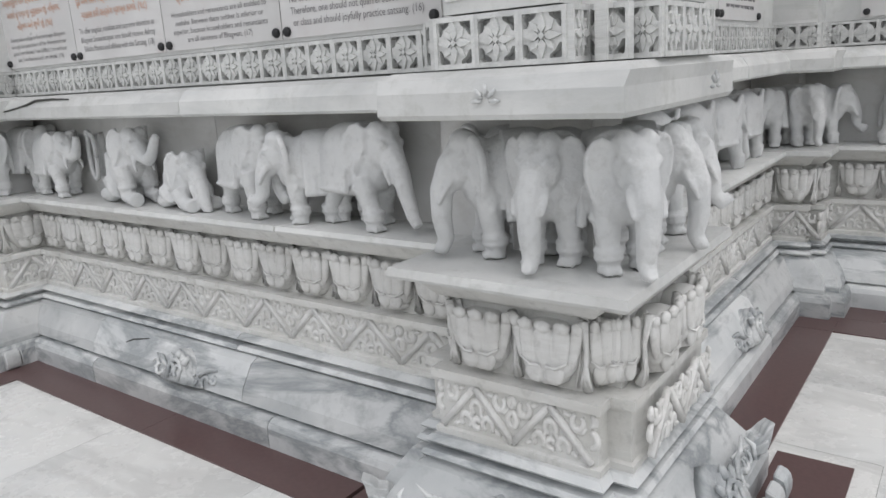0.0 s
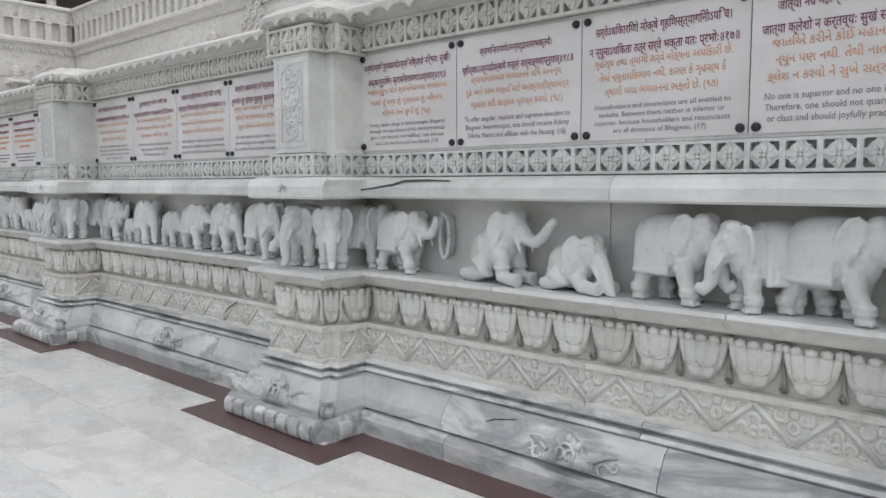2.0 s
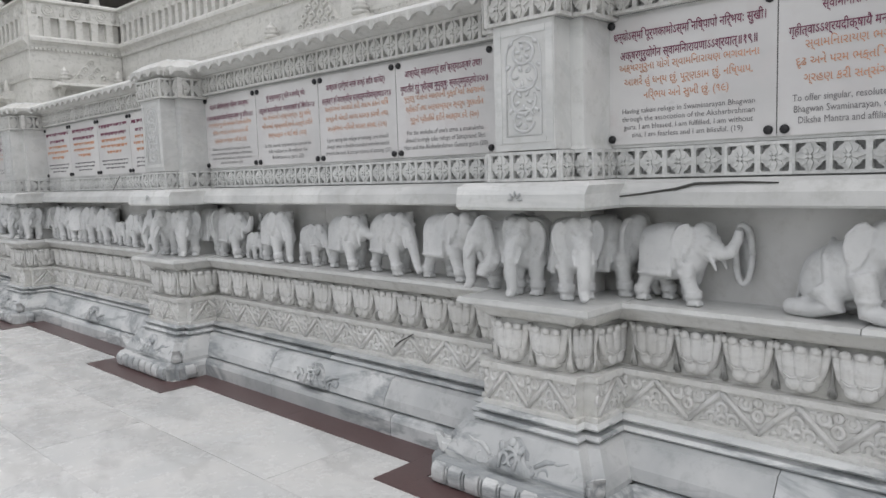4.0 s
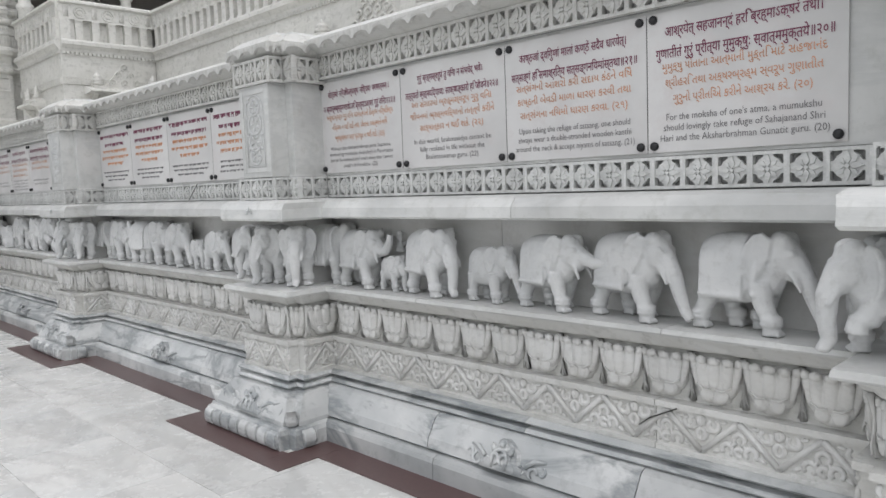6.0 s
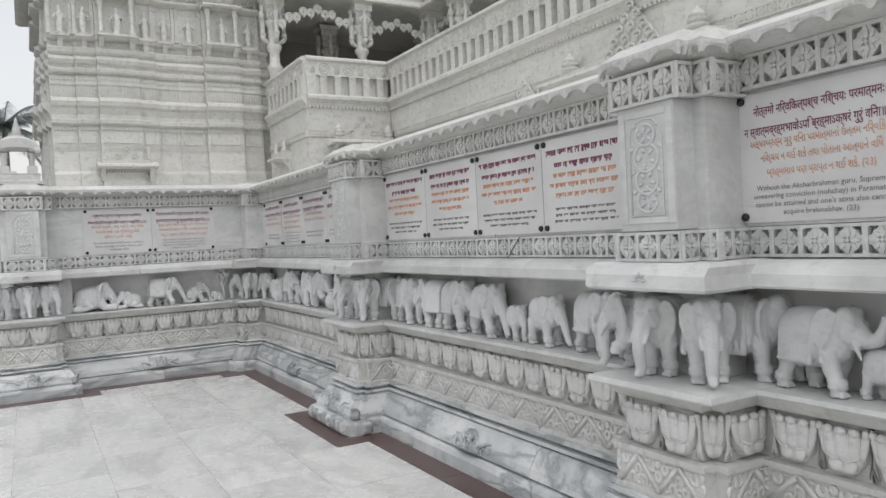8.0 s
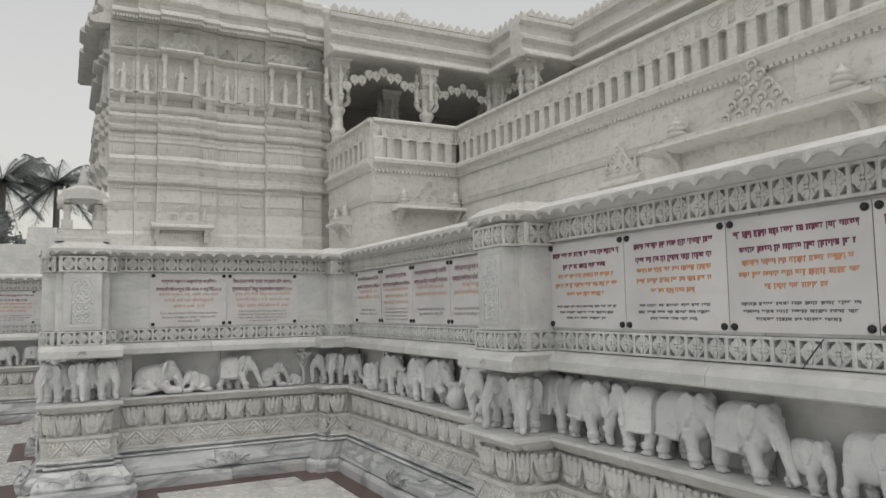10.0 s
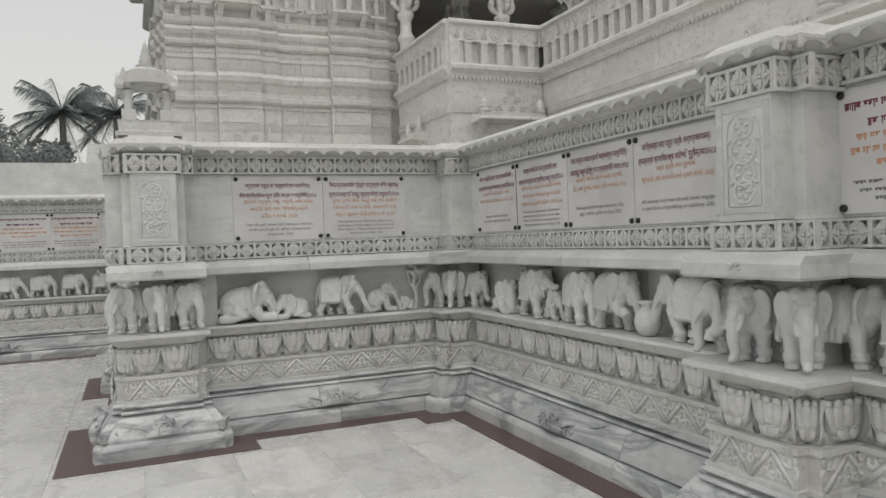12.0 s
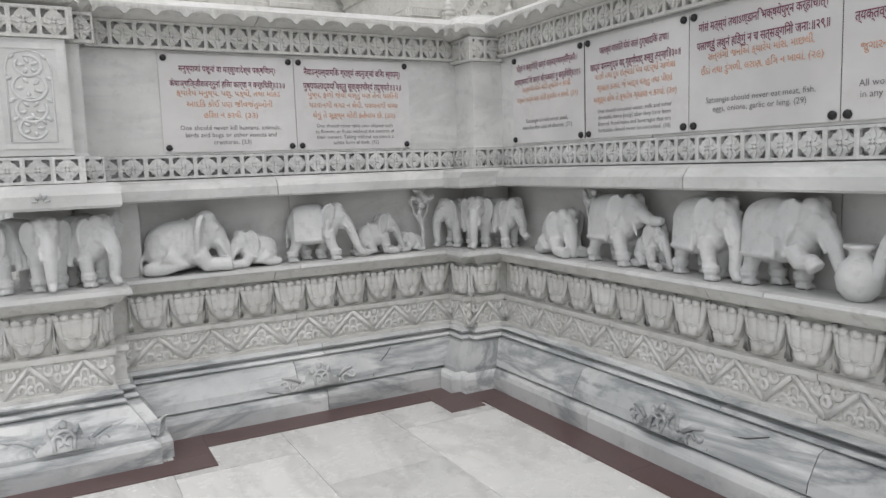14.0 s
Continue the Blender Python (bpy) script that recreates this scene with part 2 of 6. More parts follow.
# piers: half sizes of the stacked stones (along the wall, out from it)
PIER = [
    ("foot_stone", M_BASE, [(0, .495, .565), (.09, .495, .565), (.115, .485, .555), (.125, .465, .535)]),
    ("base_stone", M_BASE, [(.125, .455, .51), (.15, .455, .51), (.20, .435, .48), (.285, .375, .42), (.30, .34, .375)]),
    ("torus_moulding", M_BASE, [(.30, .33, .375), (.304, .355, .40), (.316, .365, .41), (.33, .355, .40), (.334, .315, .36), (.345, .315, .36), (.348, .345, .39), (.36, .355, .40), (.375, .335, .38)]),
    ("band_stone", M_CREAM, [(.375, .33, .365), (.395, .33, .365), (.40, .32, .355), (.55, .32, .355), (.555, .335, .37), (.5825, .335, .37)]),
    ("lotus_backing", M_CREAM, [(.5825, .275, .31), (.80, .275, .31)]),
    ("ledge_beam", M_CREAM, [(.80, .30, .335), (.81, .315, .35), (.850, .345, .385), (.860, .35, .39)]),
    ("ledge_slab", M_WHITE, [(.859, .362, .42), (.868, .368, .425), (.8915, .362, .42)]),
    ("niche_core", M_NICHE, [(.888, .13, .10), (1.309, .13, .10)]),
    ("lintel_slab", M_WHITE, [(1.3055, .345, .41), (1.319, .355, .42), (1.375, .353, .418), (1.41, .36, .40), (1.4285, .34, .36)]),
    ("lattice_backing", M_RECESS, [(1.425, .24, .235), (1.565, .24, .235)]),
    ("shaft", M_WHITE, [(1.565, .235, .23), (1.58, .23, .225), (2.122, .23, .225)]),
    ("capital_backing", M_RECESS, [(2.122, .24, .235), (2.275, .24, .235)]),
    ("cornice", M_CREAM, [(2.275, .25, .30), (2.30, .275, .345), (2.318, .295, .372), (2.324, .30, .38), (2.35, .30, .38), (2.364, .28, .36), (2.405, .25, .30)]),
    ("cap_slab", M_WHITE, [(2.4055, .235, .27), (2.4225, .23, .265)]),
]


STEP = 0.065
STEPPED = ("foot_stone", "base_stone", "torus_moulding", "band_stone", "lotus_backing", "ledge_beam", "cornice", "cap_slab")


def pier(wall, x, y=0.0):
    """A pier built of the stacked stones, its middle at x on the wall's line."""
    for name, material, levels in PIER:
        bm = bmesh.new()
        rings(bm, levels, x, y, STEP if name in STEPPED else 0.0)
        part(name, bm, material, wall)


def strip(wall, spans):
    """The maroon border on the floor: (x0, x1, y0, y1) rectangles in the wall's own axes."""
    for x0, x1, y0, y1 in spans:
        n = max(1, round(max(x1 - x0, y1 - y0) / 1.4))
        for i in range(n):
            bm = bmesh.new()
            if x1 - x0 > y1 - y0:
                w = (x1 - x0) / n
                box(bm, x0 + i * w + .001, x0 + (i + 1) * w - .001, y0, y1, -0.01, 0.006)
            else:
                w = (y1 - y0) / n
                box(bm, x0, x1, y0 + i * w + .001, y0 + (i + 1) * w - .001, -0.01, 0.006)
            part("border_stone", bm, M_STRIP, wall)


PITCH, P0 = 3.63, 14.375
EAST_X, SIDE_X, BACK_Y, WEST_X, NEAR_Y = -0.355, 14.345, 2.78, -6.30, -2.74
# every wall: its pose, the piers along it and the ends of its bays, in its own axes (x to the viewer's right, y into the wall)
main_piers = [P0 - PITCH, P0 - 2 * PITCH, P0 - 3 * PITCH]
WALLS = [
    ("wall_main", pose(0, 0, 0), main_piers, (EAST_X, SIDE_X), "long carved white marble plinth wall with elephant frieze"),
    ("wall_end", pose(EAST_X, 0, 0, 0, 0, 90), [], (NEAR_Y, 0.0), "short carved marble plinth wall closing the recess"),
    ("wall_side", pose(SIDE_X, 0, 0, 0, 0, 90), [], (0.0, BACK_Y), "carved marble plinth wall running back from the corner pier"),
    ("wall_back", pose(0, BACK_Y, 0), [17.9], (SIDE_X, 22.0), "recessed carved marble plinth wall behind the corner"),
    ("wall_north", pose(0, NEAR_Y, 0), [-3.1], (WEST_X, EAST_X), "carved marble plinth wall turning away behind the corner pier"),
    ("wall_west", pose(WEST_X, 0, 0, 0, 0, 90), [-6.6, -10.2], (-14.0, NEAR_Y), "far carved marble plinth wall with elephant frieze"),
]
wall = {}
BAYS = []
for k, (name, m, piers, (a, b), label) in enumerate(WALLS):
    wall[name] = empty(name, m, label, "wall", kind="structure")
    marks = sorted([a, *piers, b])
    for i, (p, q) in enumerate(zip(marks, marks[1:])):
        BAYS.append((name, p, q))
        bay(wall[name], p + 0.002 if p in piers else p, q - 0.002 if q in piers else q, 10 * k + i)
    for p in piers:
        pier(wall[name], p)
# corner piers: two outer ones and three in the inner corners
CORNERS = [("wall_main", SIDE_X + 0.02, -0.02), ("wall_end", NEAR_Y - 0.02, -0.02), ("wall_main", EAST_X, 0.0), ("wall_back", SIDE_X, 0.0), ("wall_west", NEAR_Y, 0.0)]
for name, x, y in CORNERS:
    pier(wall[name], x, y)

# floor border
FW, FD, SW, SD, SB = 0.485, 0.55, 0.67, 0.735, 0.475
def border(name, a, b, piers):
    marks = sorted(piers)
    lo = a
    for p in marks + [None]:
        hi = (p - SW) if p is not None else b
        if hi - lo > 0.02:
            strip(wall[name], [(lo, hi, -SB, -0.27)])
        if p is not None:
            strip(wall[name], [(p - SW, p - FW, -SD, -0.27), (p - FW, p + FW, -SD, -FD), (p + FW, p + SW, -SD, -0.27)])
            lo = p + SW
border("wall_main", EAST_X + SW, SIDE_X - SW, main_piers)
border("wall_end", NEAR_Y + SW - .02, -SD, [])
border("wall_side", SW, BACK_Y - SD, [])
border("wall_back", SIDE_X + SW, 22.0, [17.9])
border("wall_north", WEST_X + SW, EAST_X - SW, [-3.1])
border("wall_west", -14.0, NEAR_Y - SD, [-6.6, -10.2])
strip(wall["wall_main"], [(EAST_X + 0.27, EAST_X + SB, -SD, -0.5), (EAST_X + SB, EAST_X + SD, -SD, -0.5), (EAST_X + 0.45, EAST_X + SW, -0.5, -0.27)])
strip(wall["wall_back"], [(SIDE_X + 0.27, SIDE_X + SB, -SD, -0.5), (SIDE_X + SB, SIDE_X + SD, -SD, -0.5), (SIDE_X + 0.45, SIDE_X + SW, -0.5, -0.27)])
# round the outer corner piers
for name, x in (("wall_main", SIDE_X + 0.02), ("wall_end", NEAR_Y - 0.02)):
    if name == "wall_main":
        spans = [(x - SW, x - FW, -SD, -0.27), (x - FW, x + SD, -SD - .02, -FD - .02), (x + FW, x + SD, -FD - .02, SW)]
    else:
        spans = [(x - SD, x + SW, -SD - .02, -FD - .02), (x + FW, x + SW, -FD - .02, -0.27), (x - SD, x - FW, -FD - .02, SW)]
    strip(wall[name], spans)

# ---- ground and floor tiles ----
bm = bmesh.new()
box(bm, -300, 300, -300, 300, -0.3, -0.012)
tagged(part("ground", bm, M_DARK, None), "dark bedding under and around the marble paving", "ground", kind="structure")
floor = empty("floor", pose(0, 0, 0), "large pale polished marble floor tiles with fine joints", "floor", kind="structure")
TX, TY = 0.92, 0.61
tile_mesh = None
far_tiles = bmesh.new()
count = 0
for j in range(-22, 6):
    for i in range(-20, 30):
        x0, y0 = i * TX + (0.5 * TX if j % 2 else 0), j * TY - 0.475
        if not (-14 < x0 < 19 and -13 < y0 < 2.6):
            continue
        if y0 > -0.5 and not (13.4 < x0 and y0 < 2.5):
            continue
        if x0 + TX < EAST_X and y0 > -3.0:
            continue
        near = 0.0 < x0 < 17 and y0 > -5.2 and count < 300
        if near:
            if tile_mesh is None:
                b2 = bmesh.new()
                box(b2, 0.0007, TX - 0.0007, 0.0007, TY - 0.0007, -0.03, 0.0, 0.0)
                t = part("floor_tile", b2, M_FLOOR, floor, m=pose(x0, y0, 0))
                tile_mesh = t.data
            else:
                again("floor_tile", tile_mesh, floor, pose(x0, y0, random.uniform(-.0006, .0006)))
            count += 1
        else:
            box(far_tiles, x0 + .0012, x0 + TX - .0012, y0 + .0012, y0 + TY - .0012, -0.03, 0.0)
tagged(part("paving", far_tiles, M_FLOOR, floor), kind="stuff")

# ---- carved detail of the plinth ----
def slab2d(bm, pts, y0, y1):
    """A flat outline of (x, z) points with thickness from y0 (front) to y1."""
    a = [bm.verts.new((x, y0, z)) for x, z in pts]
    b = [bm.verts.new((x, y1, z)) for x, z in pts]
    n = len(pts)
    bm.faces.new(a)
    bm.faces.new(b[::-1])
    for i in range(n):
        j = (i + 1) % n
        bm.faces.new((a[j], a[i], b[i], b[j]))


def bar(bm, p, q, w, y0, y1):
    """A flat bar from p to q (x, z), w wide."""
    d = Vector((q[0] - p[0], q[1] - p[1])).normalized() * w / 2
    nx, nz = -d.y, d.x
    slab2d(bm, [(p[0] + nx, p[1] + nz), (p[0] - nx, p[1] - nz), (q[0] - nx, q[1] - nz), (q[0] + nx, q[1] + nz)], y0, y1)


def arc(bm, cx, cz, r, a0, a1, w, y, n=9):
    """A curl of round section on the face at depth y."""
    pts = [(cx + r * math.cos(radians(a0 + (a1 - a0) * i / n)), y, cz + r * math.sin(radians(a0 + (a1 - a0) * i / n))) for i in range(n + 1)]
    tube(bm, pts, [w * (0.7 + 0.3 * math.sin(math.pi * i / n)) for i in range(n + 1)], 6)


def mesh_of(name, bm, material, smooth=False):
    me = bpy.data.meshes.new(name)
    bmesh.ops.recalc_face_normals(bm, faces=bm.faces[:])
    bm.to_mesh(me)
    bm.free()
    me.materials.append(material)
    if smooth:
        for p in me.polygons:
            p.use_smooth = True
    return me


# one pierced square, 1 x 1, standing on z = 0, front at y = 0
bm = bmesh.new()
D0, D1 = 0.0, 0.03
for a, b in (((-.5, .05), (.5, .05)), ((-.5, .95), (.5, .95))):
    bar(bm, a, b, 0.10, D0, D1)
bar(bm, (-.46, 0), (-.46, 1), 0.085, D0 - .001, D1)
bar(bm, (.46, 0), (.46, 1), 0.085, D0 - .001, D1)
star = []
for k in range(4):
    c, s = math.cos(k * math.pi / 2), math.sin(k * math.pi / 2)
    rot = lambda x, z: (x * c - z * s, 0.5 + x * s + z * c)
    # the pierced corners leave a broad petal on each side and a leaf into each corner
    star += [rot(.43, .13), rot(.34, .14), rot(.29, .21), rot(.262, .262), rot(.21, .29), rot(.14, .34), rot(.13, .43)]
    slab2d(bm, [rot(0, .05), rot(.085, .15), rot(.055, .27), rot(.0, .40), rot(-.055, .27), rot(-.085, .15)], D0 - .004, D0 + .012)
    slab2d(bm, [rot(.05, .05), rot(.20, .11), rot(.26, .26), rot(.11, .20)], D0 - .002, D0 + .012)
    slab2d(bm, [rot(.36, .40), rot(.44, .34), rot(.44, .44), rot(.34, .44)], D0 + .003, D1)
slab2d(bm, star, D0 + .004, D1)
slab2d(bm, [(.07, .5), (0, .57), (-.07, .5), (0, .43)], D0 - .006, D1)
CELL = mesh_of("lattice_cell", bm, M_CREAM)
CELL_LOW = mesh_of("lattice_cell_low", (lambda b: (b.from_mesh(CELL), b)[1])(bmesh.new()), M_WHITE)


def cells(parent, m, x0, x1, z0, z1, mesh, width=None, name="lattice_cell"):
    """A row of pierced squares on a face: m places the face (front is -y)."""
    n = max(1, round((x1 - x0) / (width or (z1 - z0))))
    w = (x1 - x0) / n
    for i in range(n):
        again(name, mesh, parent, m @ Matrix.Translation((x0 + (i + .5) * w, 0, z0)) @ Matrix.Diagonal((w, 1, z1 - z0, 1)))


# lotus cup under the ledge, 0.16 wide and 0.2 high: a flat-fronted cup with pointed petals, and a slim stem on either side
def bulk(bm, c, r, power=2.6, turn=None, cuts=3):
    """An ellipsoid with fuller flanks than a round one."""
    m = Matrix.Translation(c) if turn is None else Matrix.Translation(c) @ turn
    made = bmesh.ops.create_icosphere(bm, subdivisions=cuts, radius=1.0)["verts"]
    for v in made:
        k = sum(abs(a) ** power for a in v.co) ** (1 / power)
        v.co = m @ Vector((v.co.x / k * r[0], v.co.y / k * r[1], v.co.z / k * r[2]))


bm = bmesh.new()
bulk(bm, (0, 0, .108), (.079, .054, .080), 3.4, None, 3)
bulk(bm, (0, -.002, .042), (.056, .046, .040), 2.4, None, 2)
for x, y, lean, w in ((0, -.046, 0, .027), (-.046, -.043, -.10, .025), (.046, -.043, .10, .025), (-.076, -.030, -.22, .018), (.076, -.030, .22, .018)):
    bulk(bm, (x, y, .126), (w, .012, .066), 3.0, Matrix.Rotation(lean, 4, "Y"), 2)
    bulk(bm, (x + lean * .06, y - .006, .180), (w * .92, .013, .020), 2.6, Matrix.Rotation(lean, 4, "Y"), 1)
for x in (-.028, .028):
    ball(bm, (x, -.044, .050), (.029, .013, .034), Matrix.Rotation(x * 9, 4, "Y"), 2)
    tube(bm, [(x * .3, -.060, .074), (x * 1.3, -.058, .070), (x * 2.4, -.048, .088)], [.004, .005, .004], 5)
for x in (-.1025, .1025):
    tube(bm, [(x, 0, .004), (x, -.016, .05), (x, -.012, .12), (x, -.026, .20)], [.015, .007, .007, .014], 6)
    for s in (-1, 1):
        tube(bm, [(x, -.014, .09), (x + s * .008, -.018, .04), (x + s * .015, -.014, .010)], [.004, .005, .004], 5)
LOTUS = mesh_of("lotus", bm, M_BUFF, True)

# running vine with curls in triangles, 0.30 long and 0.15 high
def vine(w):
    bm = bmesh.new()
    h = w / 2
    for cx, cz, r, a0, a1 in ((-.046, .034, .022, -60, 230), (.046, .034, .022, -50, 240), (0, .078, .022, -60, 240), (0, .030, .015, 20, 320),
                              (-h + .050, .114, .022, 130, 430), (h - .050, .114, .022, 110, 410), (-h + .004, .072, .022, 90, 270), (h - .004, .072, .022, -90, 90), (-h + .004, .126, .014, 90, 270), (h - .004, .126, .014, -90, 90)):
        arc(bm, cx, cz, r, a0, a1, .0125, 0)
    for cx, cz, t in ((-.088, .018, .4), (.088, .018, -.4), (-.024, .056, 1.0), (.024, .056, -1.0), (-h + .03, .092, -.7), (h - .03, .092, .7), (-h + .088, .132, .2), (h - .088, .132, -.2)):
        ball(bm, (cx, 0, cz), (.021, .012, .009), Matrix.Rotation(-t, 4, "Y"), 1)
    bmesh.ops.scale(bm, vec=(1, .75, 1), verts=bm.verts[:])
    for a, b, y in (((-h, .004), (0, .146), -.010), ((0, .146), (h, .004), -.0115)):
        bar(bm, a, b, .022, y, .01)
    return mesh_of("vine_carving", bm, M_BUFF, True)
VINE = vine(.30)

# palmette bracket in the middle of each bay's base: layers one before the other, an arch and curls on the foremost
bm = bmesh.new()
PALM = [(-.15, 0), (.15, 0), (.135, .035), (.09, .055), (.075, .10), (.035, .135), (0, .155), (-.035, .135), (-.075, .10), (-.09, .055), (-.135, .035)]
for k, f in enumerate((1.0, .80, .60)):
    slab2d(bm, [(x * f, z * (.90 + .10 * f)) for x, z in PALM], -.010 - .020 * k, .05 - .02 * k)
for s in (-1, 1):
    arc(bm, s * .026, .050, .024, 90 - s * 90, 90 + s * 170, .009, -.056)
    arc(bm, s * .105, .030, .020, 90, 90 + s * 280, .008, -.018)
    arc(bm, s * .168, .03, .024, 0, s * 260, .009, -.008)
    arc(bm, s * .215, .05, .018, 180, 180 + s * 270, .008, -.004)
    ball(bm, (s * .052, -.045, .098), (.016, .016, .028), Matrix.Rotation(s * .5, 4, "Y"), 1)
    tube(bm, [(s * .12, -.01, .05), (s * .17, -.010, .085), (s * .225, .0, .092)], [.010, .013, .005], 6)
tube(bm, [(-.040, -.052, .008), (-.044, -.054, .06), (-.026, -.056, .088), (0, -.057, .097), (.026, -.056, .088), (.044, -.054, .06), (.040, -.052, .008)], [.010] * 7, 6)
ball(bm, (0, -.050, .125), (.022, .016, .026), None, 1)
BRACKET = mesh_of("palmette_carving", bm, M_BASE, True)

# rounded petal along the foot of a pier, with a thin bead on its side, 0.105 wide
bm = bmesh.new()
prism(bm, [(.02, .004), (-.014, .010), (-.026, .035), (-.026, .075), (-.016, .100), (.02, .114)], -.044, .034)
prism(bm, [(.02, .012), (-.010, .018), (-.018, .04), (-.018, .07), (-.010, .094), (.02, .104)], .040, .047)
bmesh.ops.bevel(bm, geom=bm.edges[:], offset=.006, segments=1, affect="EDGES")
PETAL = mesh_of("foot_petal", bm, M_BASE, False)

# upright scroll on the shaft of a pier, 0.2 wide and 0.5 high
bm = bmesh.new()
for k, (z, r) in enumerate(((.075, .058), (.175, .066), (.295, .072), (.41, .055))):
    arc(bm, 0, z, r, 20 + 40 * k, 350 + 40 * k, .009, 0, 16)
    for j in range(5):
        a = j * 1.257 + k
        ball(bm, (.55 * r * math.cos(a), 0, z + .55 * r * math.sin(a)), (.02, .012, .011), Matrix.Rotation(-a, 4, "Y"), 1)
    for s in (-1, 1):
        ball(bm, (s * (r + .012), 0, z + .05), (.020, .010, .012), Matrix.Rotation(s * .8, 4, "Y"), 1)
pts = [(-.095, 0, .0), (-.095, 0, .40)] + [(-.095 * math.cos(t), 0, .40 + .095 * math.sin(t)) for t in (.5, 1.0, 1.57, 2.1, 2.6)] + [(.095, 0, .40), (.095, 0, .0), (-.095, 0, .0)]
tube(bm, pts, [.0045] * len(pts), 6)
bmesh.ops.scale(bm, vec=(1, .45, 1), verts=bm.verts[:])
SCROLL = mesh_of("scroll_carving", bm, M_CARVE, True)

# small star cut under the slabs of the piers
bm = bmesh.new()
for k in range(5):
    a = math.pi * k / 4
    ball(bm, (.026 * math.cos(a), 0, .026 * math.sin(a)), (.018, .006, .006), Matrix.Rotation(-a, 4, "Y"), 1)
STAR = mesh_of("star_carving", bm, M_BASE, True)

# scrolls either side of the pier's palmette
bm = bmesh.new()
for s in (-1, 1):
    arc(bm, s * .205, .045, .024, 90, 90 + s * 300, .007, 0)
    arc(bm, s * .27, .04, .02, 90, 90 - s * 280, .0065, 0)
    tube(bm, [(s * .17, 0, .085), (s * .235, -.004, .075), (s * .30, 0, .10)], [.005, .009, .004], 6)
    tube(bm, [(s * .31, 0, .01), (s * .335, -.006, .05), (s * .32, 0, .085)], [.007, .010, .004], 6)
SCROLLS = mesh_of("base_scrolls", bm, M_BASE, True)

# upturned leaf at the corners of the pier's base
bm = bmesh.new()
slab2d(bm, [(-.07, 0), (.045, 0), (.062, .03), (.060, .065), (.082, .105), (.050, .092), (.030, .066), (.004, .072), (-.02, .046), (-.07, .040)], -.028, .028)
slab2d(bm, [(-.05, .006), (.040, .006), (.050, .03), (.046, .055), (.020, .046), (-.05, .030)], -.036, .036)
bmesh.ops.bevel(bm, geom=bm.edges[:], offset=.005, segments=1, affect="EDGES")
LEAF = mesh_of("corner_leaf", bm, M_BASE)

# fringe lobe under the cornice, 1 wide
bm = bmesh.new()
pts = [(.5, .048), (.5, -.004), (.44, .001)] + [(.40 * math.cos(math.pi * i / 8), .006 + .022 * math.sin(math.pi * i / 8)) for i in range(9)] + [(-.44, .001), (-.5, -.004), (-.5, .048)]
slab2d(bm, pts, 0, .02)
slab2d(bm, [(.40, .034), (.40, .042), (-.40, .042), (-.40, .034)], -.003, .004)
LOBE = mesh_of("fringe_lobe", bm, M_CREAM)


def lobes(parent, m, x0, x1):
    n = max(1, round((x1 - x0) / .155))
    w = (x1 - x0) / n
    for i in range(n):
        again("fringe_lobe", LOBE, parent, m @ Matrix.Translation((x0 + (i + .5) * w, 0, 0)) @ Matrix.Diagonal((w, 1, 1, 1)))


def row(parent, mesh, name, m, x0, x1, step):
    n = max(1, round((x1 - x0) / step))
    w = (x1 - x0) / n
    for i in range(n):
        again(name, mesh, parent, m @ Matrix.Translation((x0 + (i + .5) * w, 0, 0)) @ Matrix.Diagonal((w / step, 1, 1, 1)))


T = Matrix.Translation
for name, p, q in BAYS:
    w = wall[name]
    a, b = p + 0.27, q - 0.27
    cells(w, T((0, -.020, 0)), p + .24, q - .24, 1.432, 1.562, CELL_LOW)
    cells(w, T((0, -.045, 0)), p + .25, q - .25, 2.147, 2.295, CELL, .126)
    lobes(w, T((0, -.163, 2.306)), p + .29, q - .29)
    row(w, LOTUS, "lotus", T((0, -.025, .588)), p + .36, q - .36, .205)
    row(w, VINE, "vine_carving", T((0, -.072, .401)), p + .34, q - .34, .30)
    mid = (p + q) / 2
    if q - p > 2.4:
        again("palmette_carving", BRACKET, w, T((mid, -.243, .142)) @ Matrix.Rotation(radians(-26), 4, "X"))


